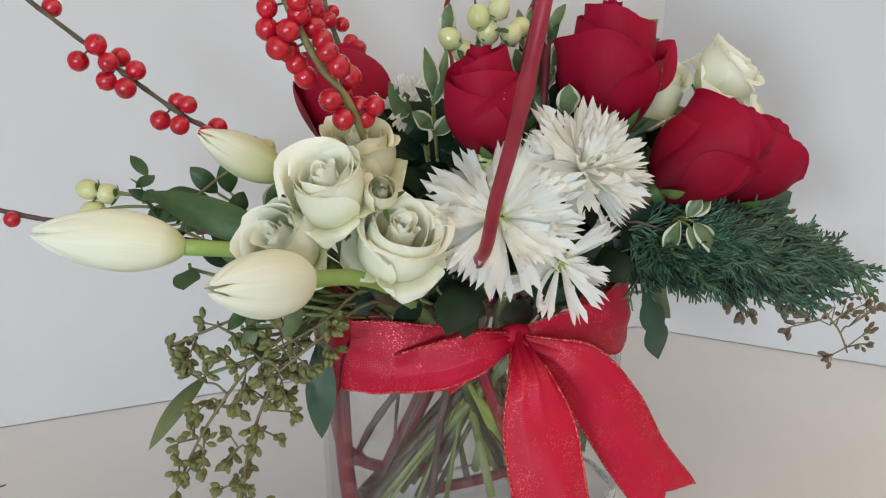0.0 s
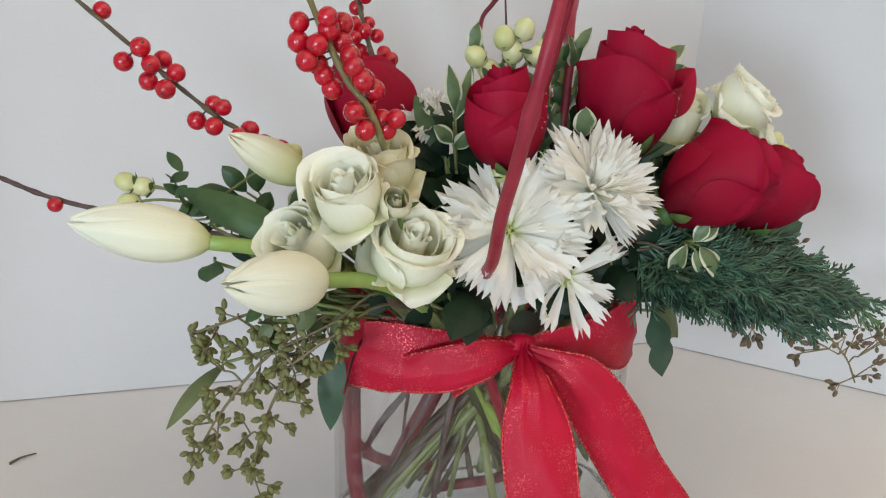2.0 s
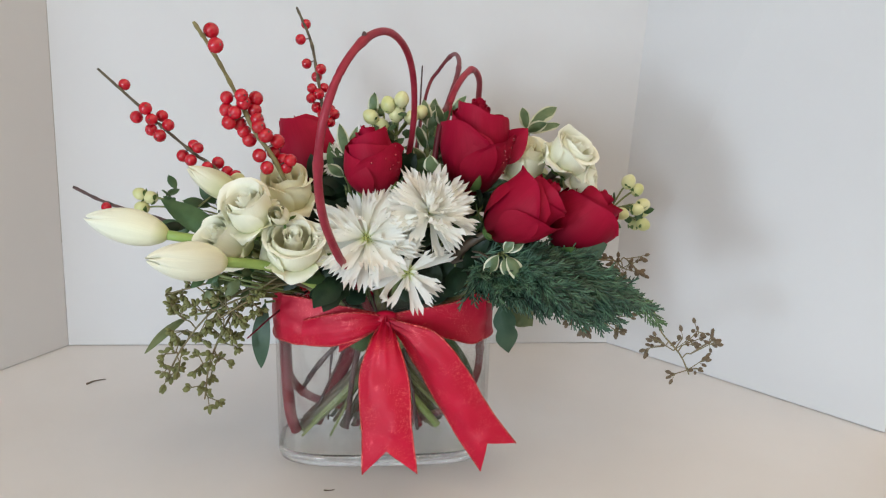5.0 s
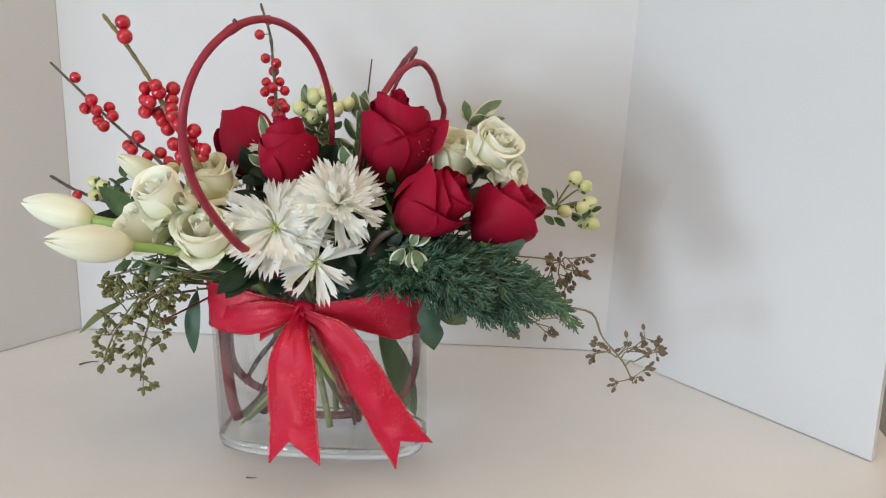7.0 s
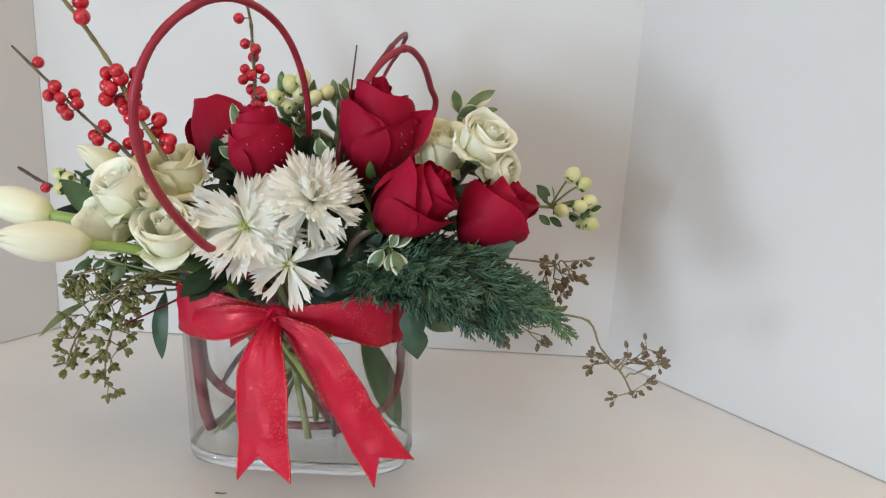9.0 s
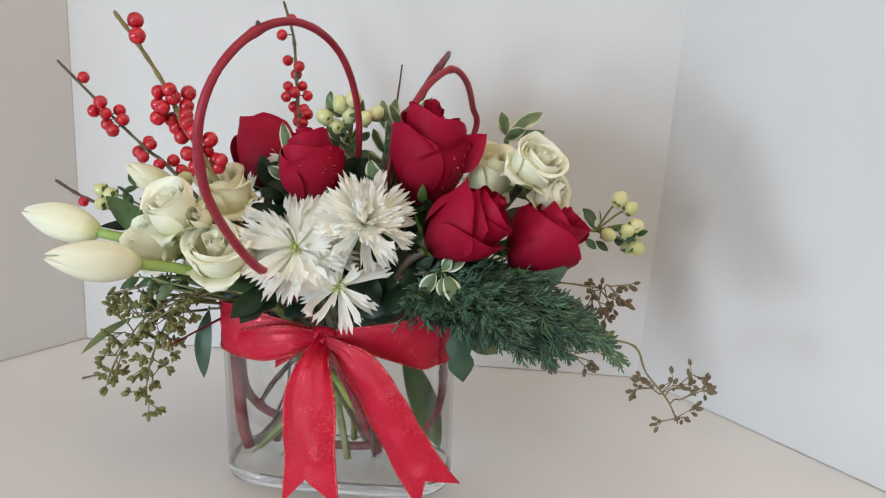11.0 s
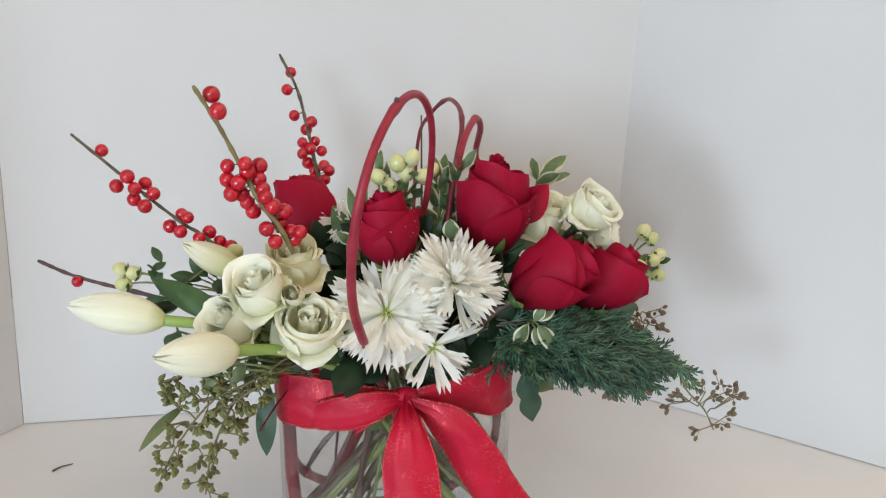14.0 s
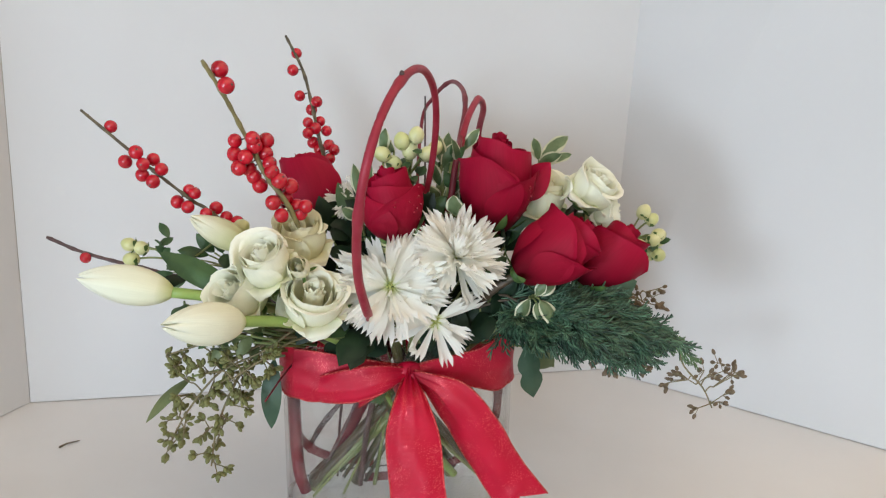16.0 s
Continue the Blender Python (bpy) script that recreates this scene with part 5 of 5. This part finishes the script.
# ---- cedar ----
def cedar(root, tip, up, label, seed, twigs=13, length=0.034):
    random.seed(seed)
    root, tip = Vector(root), Vector(tip)
    d = tip - root
    ln = d.length
    d.normalize()
    up = (Vector(up) - d * Vector(up).dot(d)).normalized()
    side = d.cross(up)
    e = thing("cedar_sprig", root, label, "cedar sprig", "cedar sprigs")
    bm = bmesh.new()
    low = stem_line(root, d)
    main = [root, root.lerp(tip, 0.5) + up * ln * 0.05, tip]
    tube(bm, [low[4], low[3], low[2]] + main, 0.0017, 0.0005, 6, n=22)
    part("stem", bm, M_STEM_D, e)
    line = curve_points(main, 50)
    bm = bmesh.new()

    def spray(p, v, s, depth):
        bend = up * random.uniform(-0.10, 0.06) * s - V(0, 0, 0.07 * s)
        q = p + v * s + bend
        tube(bm, [p, (p + q) / 2 - bend * 0.3, q], 0.00085 if depth == 0 else 0.00070, 0.00042, 4, n=4, cap=False)
        if depth < 2:
            n = 8 if depth == 0 else 4
            for k in range(n):
                t = 0.12 + 0.85 * k / n
                sd = -1 if k % 2 else 1
                an = random.uniform(0.30, 0.52)
                w = (v * math.cos(an) + (v.cross(up)).normalized() * sd * math.sin(an) + up * random.uniform(-0.4, 0.4)).normalized()
                spray(p.lerp(q, t), w, s * (0.62 - 0.30 * t) * random.uniform(0.75, 1.2), depth + 1)
    for k in range(twigs):
        t = 0.06 + 0.93 * k / (twigs - 1)
        sd = -1 if k % 2 else 1
        an = 0.55 * (1 - 0.5 * t)
        v = (d * math.cos(an) + side * sd * math.sin(an) + up * random.uniform(-0.25, 0.25)).normalized()
        spray(line[int(t * 49)], v, length * (1.1 - 0.55 * t) * random.uniform(0.8, 1.2), 0)
    part("foliage", bm, M_CEDAR if seed not in (1, 13) else M_CEDAR_TIP, e, smooth=True)


CR = V(0.064, -0.042, 0.178)
for k, (tip, up) in enumerate((
        ((0.186, -0.070, 0.152), (0, -0.5, 0.9)), ((0.165, -0.080, 0.164), (0, -0.6, 0.8)), ((0.156, -0.084, 0.156), (0.1, -0.9, 0.5)), ((0.132, -0.092, 0.164), (0, -0.8, 0.6)),
        ((0.126, -0.084, 0.160), (0.2, -0.95, 0.3)), ((0.112, -0.084, 0.172), (0, -0.9, 0.4)), ((0.148, -0.060, 0.180), (0, -0.5, 0.9)), ((0.170, -0.040, 0.162), (0, -0.4, 0.9)),
        ((0.146, -0.078, 0.150), (0.1, -0.9, 0.3)), ((0.108, -0.078, 0.180), (0, -0.7, 0.7)), ((0.096, -0.078, 0.176), (0, -0.9, 0.4)), ((0.158, -0.045, 0.152), (0, -0.9, 0.4)), ((0.178, -0.055, 0.150), (0, -0.6, 0.8)),
        ((0.124, -0.082, 0.172), (0, -0.8, 0.6)), ((0.082, -0.080, 0.172), (0, -0.9, 0.4)), ((0.176, -0.078, 0.160), (0, -0.6, 0.8)))):
    cedar(CR + V(random.uniform(-0.006, 0.02), random.uniform(-0.01, 0.01), random.uniform(-0.004, 0.008)), tip, up, "feathery dark blue-green cedar sprig arching over the rim", k + 1)


# ---- seeded eucalyptus ----
POD_MESH = {}
for pm in (M_POD, M_POD_B):
    bm = ball(bmesh.new(), (0, 0, 0), 1.0, 7, 6, (0, 0, 1), 1.55, 0.35)
    me = bpy.data.meshes.new("seed_pod")
    bm.to_mesh(me)
    bm.free()
    me.materials.append(pm)
    me.polygons.foreach_set("use_smooth", [True] * len(me.polygons))
    POD_MESH[pm.name] = me


def seeded(stem, clusters, pod_mat, label, seed, pods=12, size=0.0029, reach=0.85):
    random.seed(seed)
    e = thing("eucalyptus_sprig", stem[0], label, "eucalyptus sprig", "seeded eucalyptus")
    low = stem_line(stem[0], Vector(stem[0]) - Vector(stem[1]))
    bm = bmesh.new()
    tube(bm, [low[4], low[3], low[2]] + list(stem), 0.0014, 0.0006, 6, wob=0.3)
    part("stem", bm, M_EUC_STEM, e)
    line = curve_points(stem, 60)
    for c in clusters:
        c = Vector(c)
        q = min(line, key=lambda s: (s - c).length)
        hub = q.lerp(c, 0.55)
        for s in range(3):
            bm = bmesh.new()
            seeds = []
            if s == 0:
                tube(bm, [q, q.lerp(hub, 0.5) + V(0, 0, 0.002), hub], 0.0006, 0.0005, 5)
            sub = c + V(*[random.uniform(-0.008, 0.008) * reach for i in range(3)])
            tube(bm, [hub, sub], 0.0005, 0.0004, 4)
            for k in range(pods // 2):
                dirv = ((sub - hub).normalized() + V(*[random.uniform(-0.9, 0.9) for i in range(3)]) + V(0, 0, -0.35)).normalized()
                p = sub + dirv * random.uniform(0.003, 0.0065) * reach
                tube(bm, [sub, p], 0.0003, 0.0003, 4, cap=False)
                seeds.append(aim(p, dirv) @ Matrix.Scale(size * random.uniform(0.42, 0.60), 4))
            st = part("stalk", bm, M_EUC_STEM, e)
            for m in seeds:
                part("seed_pod", None, None, st, data=POD_MESH[pod_mat.name]).matrix_basis = m


GREEN = "olive green seeded eucalyptus hanging down beside the vase"
seeded([(-0.0850, -0.0350, 0.1580), (-0.1100, -0.0420, 0.1400), (-0.1300, -0.0420, 0.1000), (-0.1370, -0.0390, 0.0650)],
       [(-0.112, -0.045, 0.126), (-0.122, -0.040, 0.118), (-0.124, -0.046, 0.104), (-0.140, -0.040, 0.096), (-0.128, -0.036, 0.088), (-0.138, -0.042, 0.078), (-0.133, -0.038, 0.066), (-0.118, -0.038, 0.110)], M_POD, GREEN, 1)
seeded([(-0.0880, -0.0400, 0.1580), (-0.1250, -0.0450, 0.1400), (-0.1500, -0.0430, 0.1100), (-0.1650, -0.0400, 0.0820)],
       [(-0.135, -0.050, 0.140), (-0.152, -0.045, 0.126), (-0.142, -0.040, 0.118), (-0.158, -0.042, 0.105), (-0.150, -0.048, 0.096), (-0.166, -0.040, 0.092), (-0.160, -0.036, 0.084), (-0.155, -0.040, 0.136)], M_POD, GREEN, 2)
seeded([(-0.0700, -0.0450, 0.1600), (-0.0980, -0.0600, 0.1520), (-0.1180, -0.0620, 0.1400)],
       [(-0.110, -0.056, 0.145), (-0.116, -0.056, 0.150), (-0.122, -0.060, 0.142), (-0.130, -0.058, 0.150), (-0.116, -0.050, 0.132)], M_POD, GREEN, 3)
seeded([(-0.0800, -0.0300, 0.1600), (-0.1200, -0.0300, 0.1580), (-0.1600, -0.0320, 0.1480)],
       [(-0.125, -0.030, 0.150), (-0.140, -0.036, 0.155), (-0.150, -0.030, 0.146), (-0.165, -0.034, 0.146), (-0.112, -0.034, 0.156)], M_POD, GREEN, 4)
seeded([(-0.0700, -0.0400, 0.1650), (-0.0950, -0.0500, 0.1550), (-0.1300, -0.0450, 0.1380)],
       [(-0.098, -0.054, 0.148), (-0.105, -0.048, 0.140), (-0.092, -0.056, 0.151), (-0.115, -0.046, 0.134), (-0.125, -0.042, 0.142), (-0.132, -0.046, 0.128)], M_POD, GREEN, 8)
BROWN = "brown seeded eucalyptus sprig reaching out past the cedar"
seeded([(0.1100, -0.0300, 0.1700), (0.1589, -0.0280, 0.1558), (0.1900, -0.0150, 0.1325), (0.2151, -0.0130, 0.1255), (0.2241, -0.0150, 0.1070), (0.2400, -0.0180, 0.0890), (0.2490, -0.0190, 0.0715)],
       [(0.234, -0.015, 0.090), (0.254, -0.018, 0.092), (0.247, -0.020, 0.076), (0.227, -0.012, 0.092), (0.250, -0.012, 0.100)], M_POD_B, BROWN, 5, pods=10, size=0.0029, reach=1.45)
seeded([(0.1100, -0.0100, 0.1680), (0.1600, 0.0040, 0.1640), (0.1920, 0.0080, 0.1600)], [(0.190, 0.008, 0.158), (0.199, 0.004, 0.165), (0.183, 0.004, 0.148), (0.196, 0.006, 0.150), (0.188, 0.010, 0.140)], M_POD_B, BROWN, 6, pods=10, size=0.0029, reach=1.3)
seeded([(0.1000, -0.0200, 0.1500), (0.1500, -0.0250, 0.1360), (0.1750, -0.0250, 0.1220)], [(0.160, -0.030, 0.128), (0.172, -0.024, 0.118), (0.180, -0.028, 0.126), (0.150, -0.026, 0.122)], M_POD_B, BROWN, 7, pods=10, size=0.0029, reach=1.3)

# ---- crumbs on the table ----
for pts, r in (([(-0.2790, 0.1300, 0.0012), (-0.2730, 0.1360, 0.0014), (-0.2640, 0.1400, 0.0012)], 0.0010), ([(-0.0460, -0.0670, 0.0008), (-0.0420, -0.0675, 0.0009), (-0.0380, -0.0665, 0.0008)], 0.0006)):
    bm = bmesh.new()
    tube(bm, pts, r, r * 0.5, 6)
    tagged(part("dry_leaf_bit", bm, M_CRUMB), "dry brown leaf scrap lying on the table", "leaf scrap", "scraps on the table")
